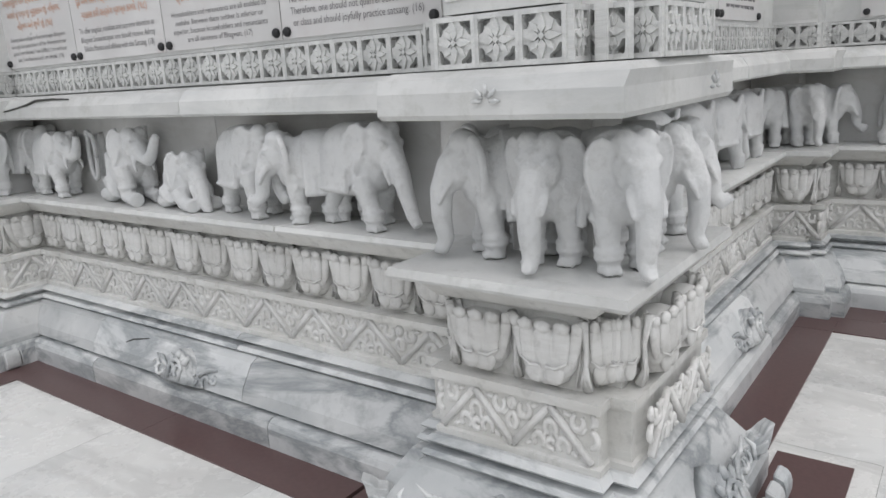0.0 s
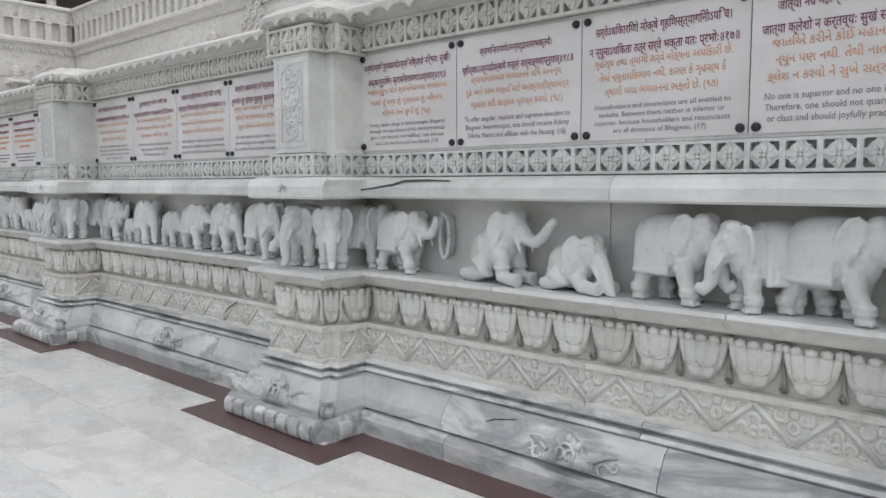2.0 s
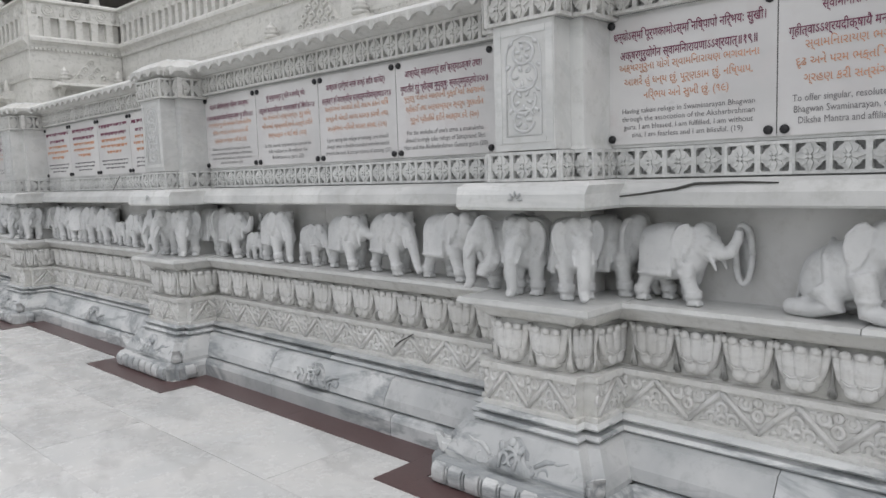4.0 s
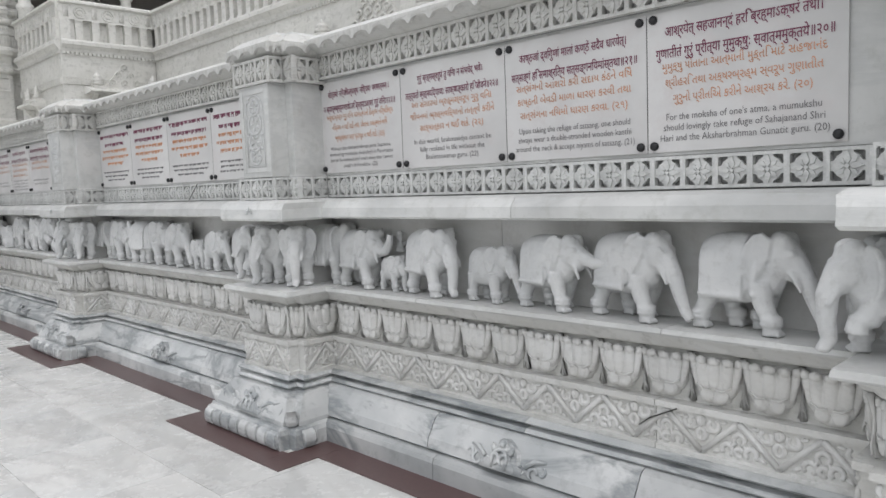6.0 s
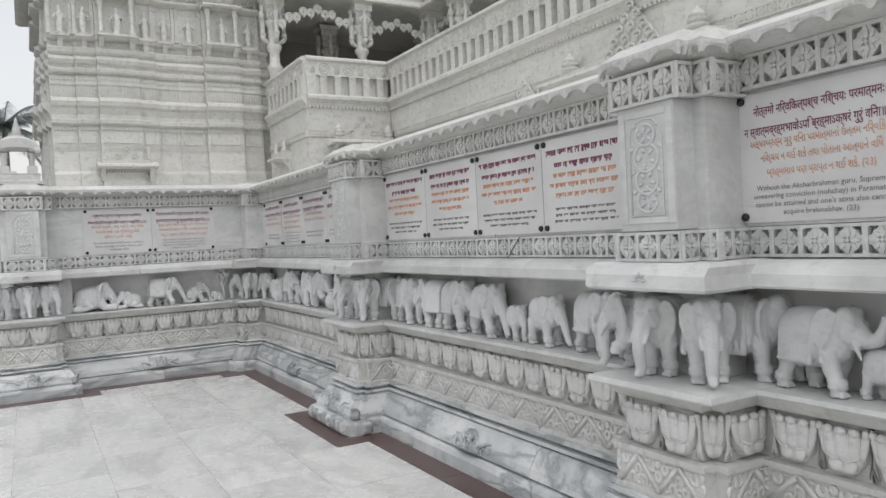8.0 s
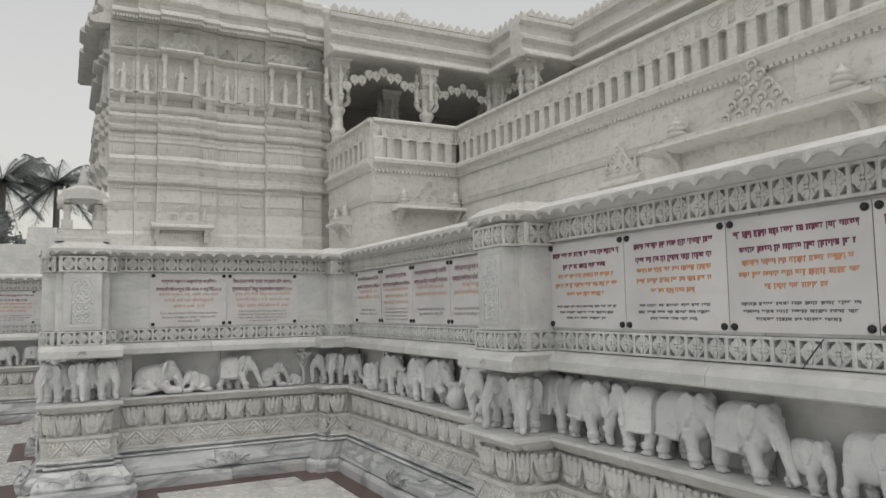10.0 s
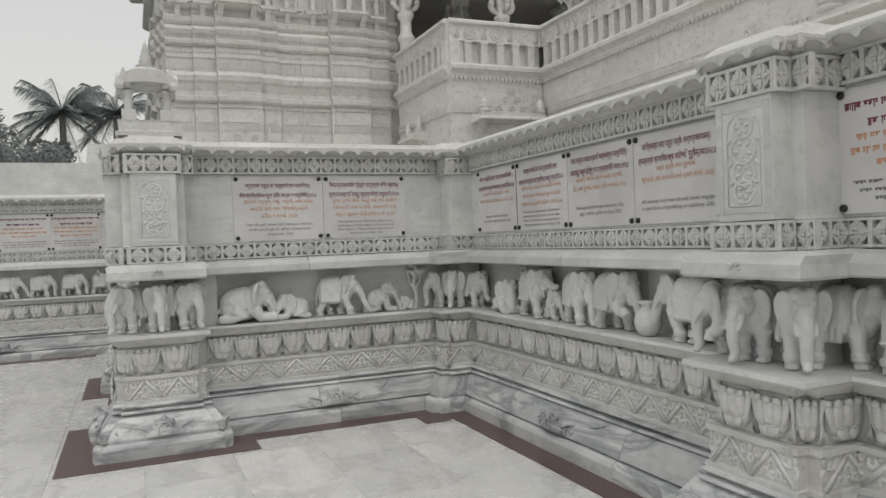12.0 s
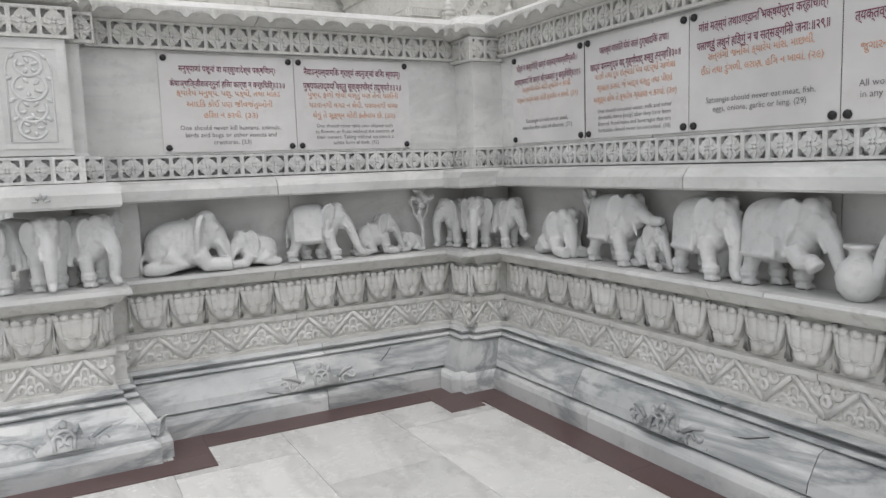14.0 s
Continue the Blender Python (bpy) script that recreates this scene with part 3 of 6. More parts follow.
def dress(w, x, y=0.0, faces=(0, 90, -90), petals=False):
    """Carving on the faces of a pier; a face is turned about the pier's middle."""
    for turn in faces:
        front = turn == 0 or len(faces) == 2
        m = T((x, y, 0)) @ Matrix.Rotation(radians(turn), 4, "Z")
        deep, half = (.31, .275) if front else (.275, .31)
        row(w, LOTUS, "lotus", m @ T((0, -deep, .588)), STEP - half, half - STEP, .205)
        row(w, VINE, "vine_carving", m @ T((0, -deep - .045, .401)), STEP - half - .03, half - STEP + .03, .30)
        lobes(w, m @ T((0, -deep - (.075 if front else .03), 2.294)), *((STEP - .302, .302 - STEP) if front else (STEP - .38, .38 - STEP)))
        for s in (-1, 1):
            lobes(w, m @ T((0, STEP - deep - (.075 if front else .03), 2.294)), *sorted((s * (half + .027 - STEP), s * (half + .027))))
            if front:
                again("lotus", LOTUS, w, m @ T((s * (half - STEP + .012), STEP - deep - .012, .588)) @ Matrix.Rotation(radians(45 * s), 4, "Z") @ Matrix.Diagonal((.62, .8, 1, 1)))
        if front:
            # the proud middle of the shaft
            bm = bmesh.new()
            box(bm, -.165, .165, -.345, -.2, 1.568, 2.122)
            part("shaft_panel", bm, M_WHITE, w, m=m)
            bm = bmesh.new()
            for s in (-1, 1):
                box(bm, s * .14 - .018, s * .14 + .018, -.349, -.34, 1.60, 2.10)
            box(bm, -.12, .12, -.349, -.34, 2.072, 2.10)
            box(bm, -.12, .12, -.349, -.34, 1.602, 1.626)
            part("panel_frame", bm, M_WHITE, w, m=m)
            again("scroll_carving", SCROLL, w, m @ T((0, -.347, 1.635)) @ Matrix.Diagonal((1, 1, .87, 1)))
            for z0, z1, e, mesh in ((1.432, 1.562, .0, CELL_LOW), (2.124, 2.273, .0, CELL)):
                # block behind the cells; its dark colour carries the shade of the piercings
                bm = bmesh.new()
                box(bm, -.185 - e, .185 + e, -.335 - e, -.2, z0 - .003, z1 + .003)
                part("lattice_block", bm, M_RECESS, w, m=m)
                cells(w, m @ T((0, -.362 - e, 0)), -.19 - e, .19 + e, z0, z1, mesh, .125)
                for s in (-1, 1):
                    cells(w, m @ T((0, -.262 - e, 0)), s * .245 - .055, s * .245 + .055, z0, z1, mesh, .11)
                    cells(w, m @ T((s * .206, 0, 0)) @ Matrix.Rotation(radians(90 * s), 4, "Z"), *((-.358, -.268) if s > 0 else (.268, .358)), z0, z1, mesh, .09)
            again("star_carving", STAR, w, m @ T((0, -.425, 1.352)))
            again("palmette_carving", BRACKET, w, m @ T((0, -.505, .136)) @ Matrix.Rotation(radians(-28), 4, "X") @ Matrix.Diagonal((1.05, .75, 1.05, 1)))
            again("base_scrolls", SCROLLS, w, m @ T((0, -.498, .150)) @ Matrix.Rotation(radians(-30), 4, "X"))
            if petals:
                row(w, PETAL, "foot_petal", m @ T((0, -.565, 0)), -.425, .425, .106)
                for s in (-1, 1):
                    row(w, PETAL, "foot_petal", m @ T((s * .495, 0, 0)) @ Matrix.Rotation(radians(90 * s), 4, "Z"), *((-.495, -.32) if s > 0 else (.32, .495)), .175)
            for s in (-1, 1):
                again("corner_leaf", LEAF, w, m @ T((s * .40, -.455, .128)) @ Matrix.Rotation(radians(-35 if s > 0 else 215), 4, "Z"))
        else:
            for z0, z1, mesh in ((1.432, 1.562, CELL_LOW), (2.124, 2.273, CELL)):
                cells(w, m @ T((0, -.268 if z0 < 2 else -.272, 0)), -.26, .26, z0, z1, mesh, .13)


for name, m, piers, ends, label in WALLS:
    for p in piers:
        dress(wall[name], p, petals=name == "wall_main")
dress(wall["wall_main"], SIDE_X + .02, -.02, (0, 90), True)
dress(wall["wall_end"], NEAR_Y - .02, -.02, (0, -90))
for name, x in (("wall_main", EAST_X), ("wall_back", SIDE_X), ("wall_west", NEAR_Y)):
    for turn in (0, 90):
        m = T((x, 0, 0)) @ Matrix.Rotation(radians(turn), 4, "Z")
        for z0, z1, mesh, dd in ((1.432, 1.562, CELL_LOW, .268), (2.124, 2.273, CELL, .27)):
            cells(wall[name], m @ T((0, -dd, 0)), *((.02, dd) if turn == 0 else (-dd, -.02)), z0, z1, mesh, .13)
        row(wall[name], LOTUS, "lotus", m @ T((0, -.31 if turn == 0 else -.275, .588)), *((.08, .28) if turn == 0 else (-.31, -.10)), .205)
        row(wall[name], VINE, "vine_carving", m @ T((0, -.355 if turn == 0 else -.32, .401)), *((.08, .32) if turn == 0 else (-.35, -.08)), .30)
        lobes(wall[name], m @ T((0, -.385 if turn == 0 else -.305, 2.294)), *((.15, .30) if turn == 0 else (-.38, -.15)))

# crack that runs along the lintel slab beside the second pier, and a dark one in a base stone
M_CRACK = plain("crack_line", (0.06, 0.06, 0.055), 0.9)
def crack(w, pts, r, label):
    bm = bmesh.new()
    tube(bm, pts, [r * (0.35 + 0.65 * math.sin(math.pi * (i + .4) / len(pts))) for i in range(len(pts))], 5)
    part("crack", bm, M_CRACK, w, label)
crack(wall["wall_main"], [(11.05, -.142, 1.35), (11.2, -.142, 1.365), (11.35, -.135, 1.385), (11.43, -.122, 1.405), (11.6, -.118, 1.408), (11.75, -.118, 1.404)], .006, "thin dark crack")
crack(wall["wall_main"], [(1.83, -.235, .15), (1.85, -.21, .2), (1.9, -.19, .235), (2.0, -.185, .25), (2.1, -.165, .285)], .005, "dark broken edge")

for pts in ([(-1.02, -.236, .15), (-.98, -.21, .205), (-.90, -.18, .26), (-.86, -.16, .295)], [(-.75, -.236, .15), (-.66, -.212, .20), (-.60, -.19, .24)],
            [(-1.75, -.215, .20), (-1.68, -.23, .16), (-1.60, -.238, .14)]):
    crack(wall["wall_end"], pts, .0035, "fine dark crack")
for pts in ([(12.05, -.2, .23), (12.1, -.19, .25), (12.22, -.175, .27)], [(9.55, -.088, .46), (9.6, -.088, .5), (9.72, -.09, .56)], [(5.62, -.072, 1.43), (5.66, -.05, 1.50), (5.70, -.03, 1.56)]):
    crack(wall["wall_main"], pts, .004, "fine dark crack")

# ---- plaques with verses ----
M_PLAQUE = marble("plaque_marble", (0.675, 0.670, 0.662), (0.60, 0.58, 0.58), (0.60, 0.56, 0.55), 0.3, 0.8, 0.05, 0.03)
M_MAROON = plain("maroon_lettering", (0.19, 0.048, 0.09), 0.6)
M_ORANGE = plain("orange_lettering", (0.58, 0.29, 0.17), 0.6, 0, 0.3, 6)
M_INK = plain("grey_lettering", (0.18, 0.175, 0.18), 0.6)
M_STUD = plain("dark_bronze", (0.035, 0.035, 0.037), 0.35, 0.6)
bm = bmesh.new()
lathe(bm, [(.018, 0), (.018, .008), (.014, .014), (.006, .017)], 14)
bmesh.ops.rotate(bm, verts=bm.verts[:], cent=(0, 0, 0), matrix=Matrix.Rotation(radians(90), 3, "X"))
STUD = mesh_of("stud", bm, M_STUD, True)


def lettering(name, text, parent, material, z, width, size, gap=1.5, weight=.010):
    """Lines of writing, centred, the first at height z on the plaque's face; all fitted to one width."""
    made = []
    for line in text.split("\n"):
        cu = bpy.data.curves.new(name, "FONT")
        cu.body, cu.align_x, cu.size, cu.resolution_u = line, "CENTER", 1.0, 2
        cu.offset = weight
        tmp = new("lettering_draft", cu)
        bpy.context.view_layer.update()
        me = bpy.data.meshes.new_from_object(tmp.evaluated_get(bpy.context.evaluated_depsgraph_get()))
        bpy.data.objects.remove(tmp)
        xs = [v.co.x for v in me.vertices] or [0, 1]
        made.append((me, max(xs) - min(xs)))
    k = min(size, width / max(w for me, w in made))
    for i, (me, w) in enumerate(made):
        me.transform(Matrix.Translation((0, -.0115, z - i * size * gap)) @ Matrix.Rotation(radians(90), 4, "X") @ Matrix.Diagonal((k, min(size, 1.45 * k), k, 1)))
        me.materials.clear()
        me.materials.append(material)
        again(name, me, parent)


def word_bars(name, lines, parent, material, z, step, height, width, rnd):
    """Writing too faint to read: a thin bar for each word with short strokes hanging from it."""
    for i in range(lines):
        bm = bmesh.new()
        full = width * (rnd.uniform(.85, 1.0) if i < lines - 1 else rnd.uniform(.5, .9))
        x = -full / 2
        while x < full / 2:
            l = min(rnd.uniform(.03, .10), full / 2 - x)
            if l > .012:
                zz = z - i * step
                box(bm, x, x + l, -.0115, -.009, zz + height * .82, zz + height)
                u = x + .003
                while u < x + l - .004:
                    k = rnd.uniform(.35, 1.0)
                    box(bm, u, u + rnd.uniform(.003, .009), -.0115, -.009, zz + height * (.82 - .8 * k), zz + height * .82)
                    u += rnd.uniform(.008, .015)
            x += l + .014
        part(name, bm, material, parent)


VERSES = {
    16: ("\u0a9c\u0abe\u0aa4\u0abf\u0a8f \u0a95\u0ab0\u0ac0\u0aa8\u0ac7 \u0a95\u0acb\u0a88 \u0aae\u0ab9\u0abe\u0aa8 \u0aa8\u0aa5\u0ac0 \u0a85\u0aa8\u0ac7 \u0a95\u0acb\u0a88\n\u0aa8\u0acd\u0aaf\u0ac2\u0aa8 \u0aaa\u0aa3 \u0aa8\u0aa5\u0ac0. \u0aa4\u0ac7\u0aa5\u0ac0 \u0aa8\u0abe\u0aa4-\u0a9c\u0abe\u0aa4\u0aa8\u0ac7 \u0ab2\u0a88\u0aa8\u0ac7\n\u0a95\u0acd\u0ab2\u0ac7\u0ab6 \u0aa8 \u0a95\u0ab0\u0ab5\u0acb \u0aa8\u0ac7 \u0ab8\u0ac1\u0a96\u0ac7 \u0ab8\u0aa4\u0acd\u0ab8\u0a82\u0a97 \u0a95\u0ab0\u0ab5\u0acb. (\u0ae7\u0aec)",
         "जात्या नैव महान् कोऽपि नैव न्यूनस्तथा यतः।\nजात्या क्लेशो न कर्तव्यः सुखं सत्सङ्गमाचरेत्॥१६॥", "No one is superior and no one is inferior by birth.\nTherefore, one should not quarrel based on caste\nor class and should joyfully practice satsang. (16)"),
    17: ("ગૃહસ્થ તથા ત્યાગી સર્વે મોક્ષના અધિકારી છે.\nતેમાં ન્યૂનાધિકભાવ નથી, કારણ કે ગૃહસ્થ કે\nત્યાગી બધા ભગવાનના ભક્તો છે. (૧૭)",
         "सर्वेऽधिकारिणो मोक्षे गृहिणस्त्यागिनोऽपि च।\nन न्यूनाऽधिकता तत्र सर्वे भक्ता यतः प्रभोः॥१७॥",
         "Householders and renunciants are all entitled to\nmoksha. Between them neither is inferior or\nsuperior, because householders and renunciants\nare all devotees of Bhagwan. (17)"),
    18: ("સ્વામિનારાયણ ભગવાનને વિષે અનન્ય,\nદૃઢ અને પરમ ભક્તિ માટે આશ્રયદીક્ષામંત્ર\nગ્રહણ કરી સત્સંગ પ્રાપ્ત કરવો. (૧૮)",
         "स्वामिनारायणेऽनन्यदृढपरमभक्तये।\nगृहीत्वाऽऽश्रयदीक्षायै मन्त्रं सत्सङ्गमाप्नुयात्॥१८॥",
         "To offer singular, resolute and supreme devotion to\nBhagwan Swaminarayan, one should receive Ashray\nDiksha Mantra and affiliate with the Satsang. (18)"),
    19: ("અક્ષરગુરુના યોગે સ્વામિનારાયણ ભગવાનના\nઆશરે હું ધન્ય છું, પૂર્ણકામ છું, નિષ્પાપ,\nનિર્ભય અને સુખી છું. (૧૯)", "धन्योऽस्मि पूर्णकामोऽस्मि निष्पापो निर्भयः सुखी।\nअक्षरगुरुयोगेन स्वामिनारायणाऽऽश्रयात्॥१९॥",
         "Having taken refuge in Swaminarayan Bhagwan\nthrough the association of the Aksharbrahman\nguru, I am blessed, I am fulfilled, I am without\nsins, I am fearless and I am blissful. (19)"),
    20: ("મુમુક્ષુ પોતાના આત્માની મુક્તિ માટે સહજાનંદ\nશ્રીહરિ તથા અક્ષરબ્રહ્મ સ્વરૂપ ગુણાતીત\nગુરુનો પ્રીતિએ કરીને આશ્રય કરે. (૨૦)", "आश्रयेत् सहजानन्दं हरिं ब्रह्माऽक्षरं तथा।\nगुणातीतं गुरुं प्रीत्या मुमुक्षुः स्वात्ममुक्तये॥२०॥", "For the moksha of one's atma, a mumukshu\nshould lovingly take refuge of Sahajanand Shri\nHari and the Aksharbrahman Gunatit guru. (20)"),
    21: ("સત્સંગનો આશરો કરી સદાય કંઠને વિષે\nકાષ્ઠની બેવડી માળા ધારણ કરવી તથા\nસત્સંગના નિયમો ધારણ કરવા. (૨૧)", "काष्ठजां द्विगुणां मालां कण्ठे सदैव धारयेत्।\nसत्सङ्गं हि समाश्रित्य सत्सङ्गनियमांस्तथा॥२१॥", "Upon taking the refuge of satsang, one should\nalways wear a double-stranded wooden kanthi\naround the neck & accept niyams of satsang. (21)"),
    22: ("આ સંસારમાં બ્રહ્મસ્વરૂપ ગુરુ વિના\nજીવનમાં બ્રહ્મવિદ્યાનો તત્ત્વે કરીને\nસાક્ષાત્કાર ન થઈ શકે. (૨૨)", "गुरुं ब्रह्मस्वरूपं तु विना न संभवेद् भवे।\nतत्त्वतो ब्रह्मविद्यायाः साक्षात्कारो हि जीवने॥२२॥",
         "In this world, brahmavidya cannot be\nfully realized in life without the\nBrahmaswarup guru. (22)"),
    23: ("અક્ષરબ્રહ્મ ગુરુ વિના પરમાત્માનો ઉત્તમ નિર્વિકલ્પ\nનિશ્ચય ન થઈ શકે તથા પોતાના આત્માને વિષે\nબ્રહ્મભાવ પણ પ્રાપ્ત ન થઈ શકે. (૨૩)", "नोत्तमो निर्विकल्पश्च निश्चयः परमात्मनः।\nन स्वात्मब्रह्मभावोऽपि ब्रह्माऽक्षरं गुरुं विना॥२३॥",
         "Without the Aksharbrahman guru, Supreme,\nunwavering conviction (nishchay) in Paramatma\ncannot be attained and one's atma also cannot\nacquire brahmabhav. (23)"),
    28: ("સર્વે સ્ત્રી તથા પુરુષોએ\nજુગારનો તથા વ્યભિચારનો ત્યાગ કરવો. (૨૮)", "परित्याज्यं सदा द्यूतं सर्वैः सर्वप्रकारकम्।\nत्यक्तव्यो व्यभिचारश्च नारीभिः पुरुषैस्तथा॥२८॥",
         "All women and men should never engage\nin any form of gambling or adultery. (28)"),
    30: ("પાણી તથા દૂધ ઇત્યાદિ પેય પદાર્થો ગાળેલા\nગ્રહણ કરવા. જે ખાદ્ય વસ્તુ તથા પીણાં\nઅશુદ્ધ હોય તે ક્યારેય ગ્રહણ ન કરવાં. (૩૦)", "पातव्यं गालितं पेयं जलं दुग्धादिकं तथा।\nखाद्यं पानमशुद्धं यद् गृह्णीयाद् वस्तु तन्नहि॥३०॥",
         "One should consume water, milk and other\ndrinkable items [only] after they have been\nfiltered. Food items and beverages that are\nforbidden should never be consumed. (30)"),
    31: ("સત્સંગીઓએ ચોરી ક્યારેય ન કરવી.\nધર્મને અર્થે પણ ચોરી ક્યારેય ન કરવી. (૩૧)", "चौर्यं न कर्हिचित् कार्यं सत्सङ्गमाश्रितैर्जनैः।\nधर्मार्थमपि नो कार्यं चौर्यकार्यं तु कर्हिचित्॥३१॥",
         "Satsangis should never steal,\neven for the sake of dharma. (31)"),
    29: ("સત્સંગી જનોએ ક્યારેય માંસ, માછલી,\nઈંડાં તથા ડુંગળી, લસણ, હિંગ ન ખાવાં. (૨૯)", "मांसं मत्स्यं तथाऽण्डानि भक्षयेयुर्न कर्हिचित्।\nपलाण्डुं लशुनं हिङ्गुं न च सत्सङ्गिनो जनाः॥२९॥", "Satsangis should never eat meat, fish,\neggs, onions, garlic or hing. (29)"),
    32: ("પુષ્પ, ફળો જેવી વસ્તુ પણ તેના ધણીની\nપરવાનગી વગર ન લેવી. પરવાનગી વગર\nલેવું તે સૂક્ષ્મ ચોરી કહેવાય છે. (૩૨)", "नैवाऽन्यस्वामिकं ग्राह्यं तदनुज्ञां विना स्वयम्।\nपुष्पफलाद्यपि वस्तु सूक्ष्मचौर्यं तदुच्यते॥३२॥",
         "One should never take even objects such\nas flowers or fruits without the consent of\ntheir owners. Taking without consent is a\nsubtle form of theft. (32)"),
    33: ("ક્યારેય મનુષ્ય, પશુ, પક્ષી, તથા માંકડ\nઆદિક કોઈ પણ જીવજંતુઓની\nહિંસા ન કરવી. (૩૩)", "मनुष्याणां पशूनां वा मत्कुणादेश्च पक्षिणाम्।\nकेषाञ्चिज्जीवजन्तूनां हिंसा कार्या न कर्हिचित्॥३३॥",
         "One should never kill humans, animals,\nbirds and bugs or other insects and\ncreatures. (33)"),
}


def plaque(name, x, wide=.745, verse=None, seed=0, joint=False):
    rnd = random.Random(seed)
    if verse in VERSES:
        label = "white marble plaque with verses in maroon, orange and grey lettering"
    else:
        label = "white marble plaque with faint verses in maroon and orange"
    m = [w for w in WALLS if w[0] == name][0][1]
    th = empty("verse_plaque", m @ T((x, 0, 1.855)), label, "plaque", "verse plaques on the plinth wall")
    k = wide / .745
    bm = bmesh.new()
    box(bm, -.370 * k, .370 * k, -.009, -.001, -.275, .275)
    plate = part("plate", bm, M_PLAQUE, th)
    if joint:
        bm = bmesh.new()
        box(bm, .3705 * k, .3745 * k, -.007, -.001, -.265, .265)
        part("joint", bm, M_DARK, th, "dark open joint")
    for sx in (-1, 1):
        for sz in (-1, 1):
            again("stud", STUD, th, T((sx * .342 * k, -.009, sz * .25)), "dark bronze stud")
    guj, san, eng = VERSES.get(verse, ("", "", ""))
    if san:
        lettering("maroon_line", san, plate, M_MAROON, .178, .66, .062, 1.35)
    else:
        word_bars("maroon_line", 2, plate, M_MAROON, .172, .078, .038, .66, rnd)
    if guj:
        lettering("orange_line", guj, plate, M_ORANGE, .044, .61, .045, 1.38, .002)
    else:
        word_bars("orange_line", 3, plate, M_ORANGE, .038, .058, .032, .62, rnd)
    if eng:
        n = eng.count("\n") + 1
        lettering("grey_line", eng, plate, M_INK, -.150 if n < 4 else -.140, .63, .037 if n < 4 else .031, 1.12, .0)
    else:
        word_bars("grey_line", 3, plate, M_INK, -.150, .036, .018, .60, rnd)


for k, verses in enumerate(((19, 18, 17, 16), (23, 22, 21, 20), (27, 26, 25, 24), (31, 30, 29, 28))):
    for i, v in enumerate(verses):
        if k == 3:
            plaque("wall_main", .365 + .76 * i + (.013 if i == 0 else 0), .72 if i == 0 else .76, v, 40 + i, i < 3)
        else:
            plaque("wall_main", 11.33 - PITCH * k + .745 * i, .745, v, 10 * k + i, i < 3)
plaque("wall_end", -1.745, .776, 33, 71)
plaque("wall_end", -.969, .776, 32, 72)
for i in range(2):
    plaque("wall_side", 1.14 + .72 * i, .72, None, 80 + i)
for i in range(3):
    plaque("wall_back", 15.12 + .745 * i, .745, None, 90 + i)
for i in range(3):
    plaque("wall_west", -3.69 - .69 * i, .69, None, 95 + i)
for i in range(2):
    plaque("wall_north", -1.3 - .75 * i, .745, None, 98 + i)

# ---- the elephant frieze ----
def carved(name, bm, voxel=0.0066):
    """Fuses the rough solids in bm into one smooth carved body."""
    me = bpy.data.meshes.new(name + "_draft")
    bm.to_mesh(me)
    bm.free()
    tmp = new("draft", me)
    r = tmp.modifiers.new("fuse", "REMESH")
    r.mode, r.voxel_size = "VOXEL", voxel
    s = tmp.modifiers.new("smooth", "SMOOTH")
    s.factor, s.iterations = 0.5, 1
    bpy.context.view_layer.update()
    out = bpy.data.meshes.new_from_object(tmp.evaluated_get(bpy.context.evaluated_depsgraph_get()))
    bpy.data.objects.remove(tmp)
    out.name = name
    out.materials.clear()
    out.materials.append(M_CARVE)
    for p in out.polygons:
        p.use_smooth = True
    return out


TRUNKS = {
    "down": [(.185, 0, .275), (.218, 0, .20), (.222, 0, .12), (.212, 0, .055), (.226, 0, .025), (.246, 0, .034)],
    "up": [(.185, 0, .275), (.232, 0, .238), (.272, 0, .248), (.302, 0, .30), (.312, 0, .345)],
    "long": [(.185, 0, .285), (.235, 0, .238), (.285, 0, .225), (.335, 0, .255), (.385, 0, .315), (.41, 0, .335)],
    "out": [(.185, 0, .285), (.235, 0, .262), (.29, 0, .242), (.345, 0, .245), (.375, 0, .250)],
    "fore": [(.185, 0, .275), (.228, 0, .21), (.258, 0, .13), (.288, 0, .06), (.312, 0, .03)],
    "curl": [(.185, 0, .275), (.218, 0, .19), (.228, 0, .12), (.258, 0, .085), (.286, 0, .11)],
}


def flap(bm, place, outline, axes, thick):
    """A leaf-shaped ear: an outline of (across, up) points set on two axes at place, with thickness and a raised rim."""
    u, v = Vector(axes[0]).normalized(), Vector(axes[1]).normalized()
    n = u.cross(v) * thick / 2
    a = [bm.verts.new(Vector(place) + u * p + v * q + n) for p, q in outline]
    b = [bm.verts.new(Vector(place) + u * p + v * q - n) for p, q in outline]
    k = len(outline)
    bm.faces.new(a)
    bm.faces.new(b[::-1])
    for i in range(k):
        j = (i + 1) % k
        bm.faces.new((a[j], a[i], b[i], b[j]))
    for side in (-1, 1):
        rim = [Vector(place) + u * p + v * q + n * .7 * side for p, q in outline[1:-1]]
        tube(bm, [tuple(r) for r in rim], [.009] * len(rim), 6)


EAR = [(-.01, .048), (.020, .064), (.046, .056), (.066, .024), (.070, -.018), (.064, -.062), (.048, -.110), (.030, -.092), (.012, -.045), (-.01, -.03)]
EAR_SIDE = [(-.005, .048), (.024, .066), (.056, .056), (.078, .022), (.080, -.022), (.066, -.068), (.044, -.105), (.026, -.088), (.010, -.045), (-.005, -.025)]


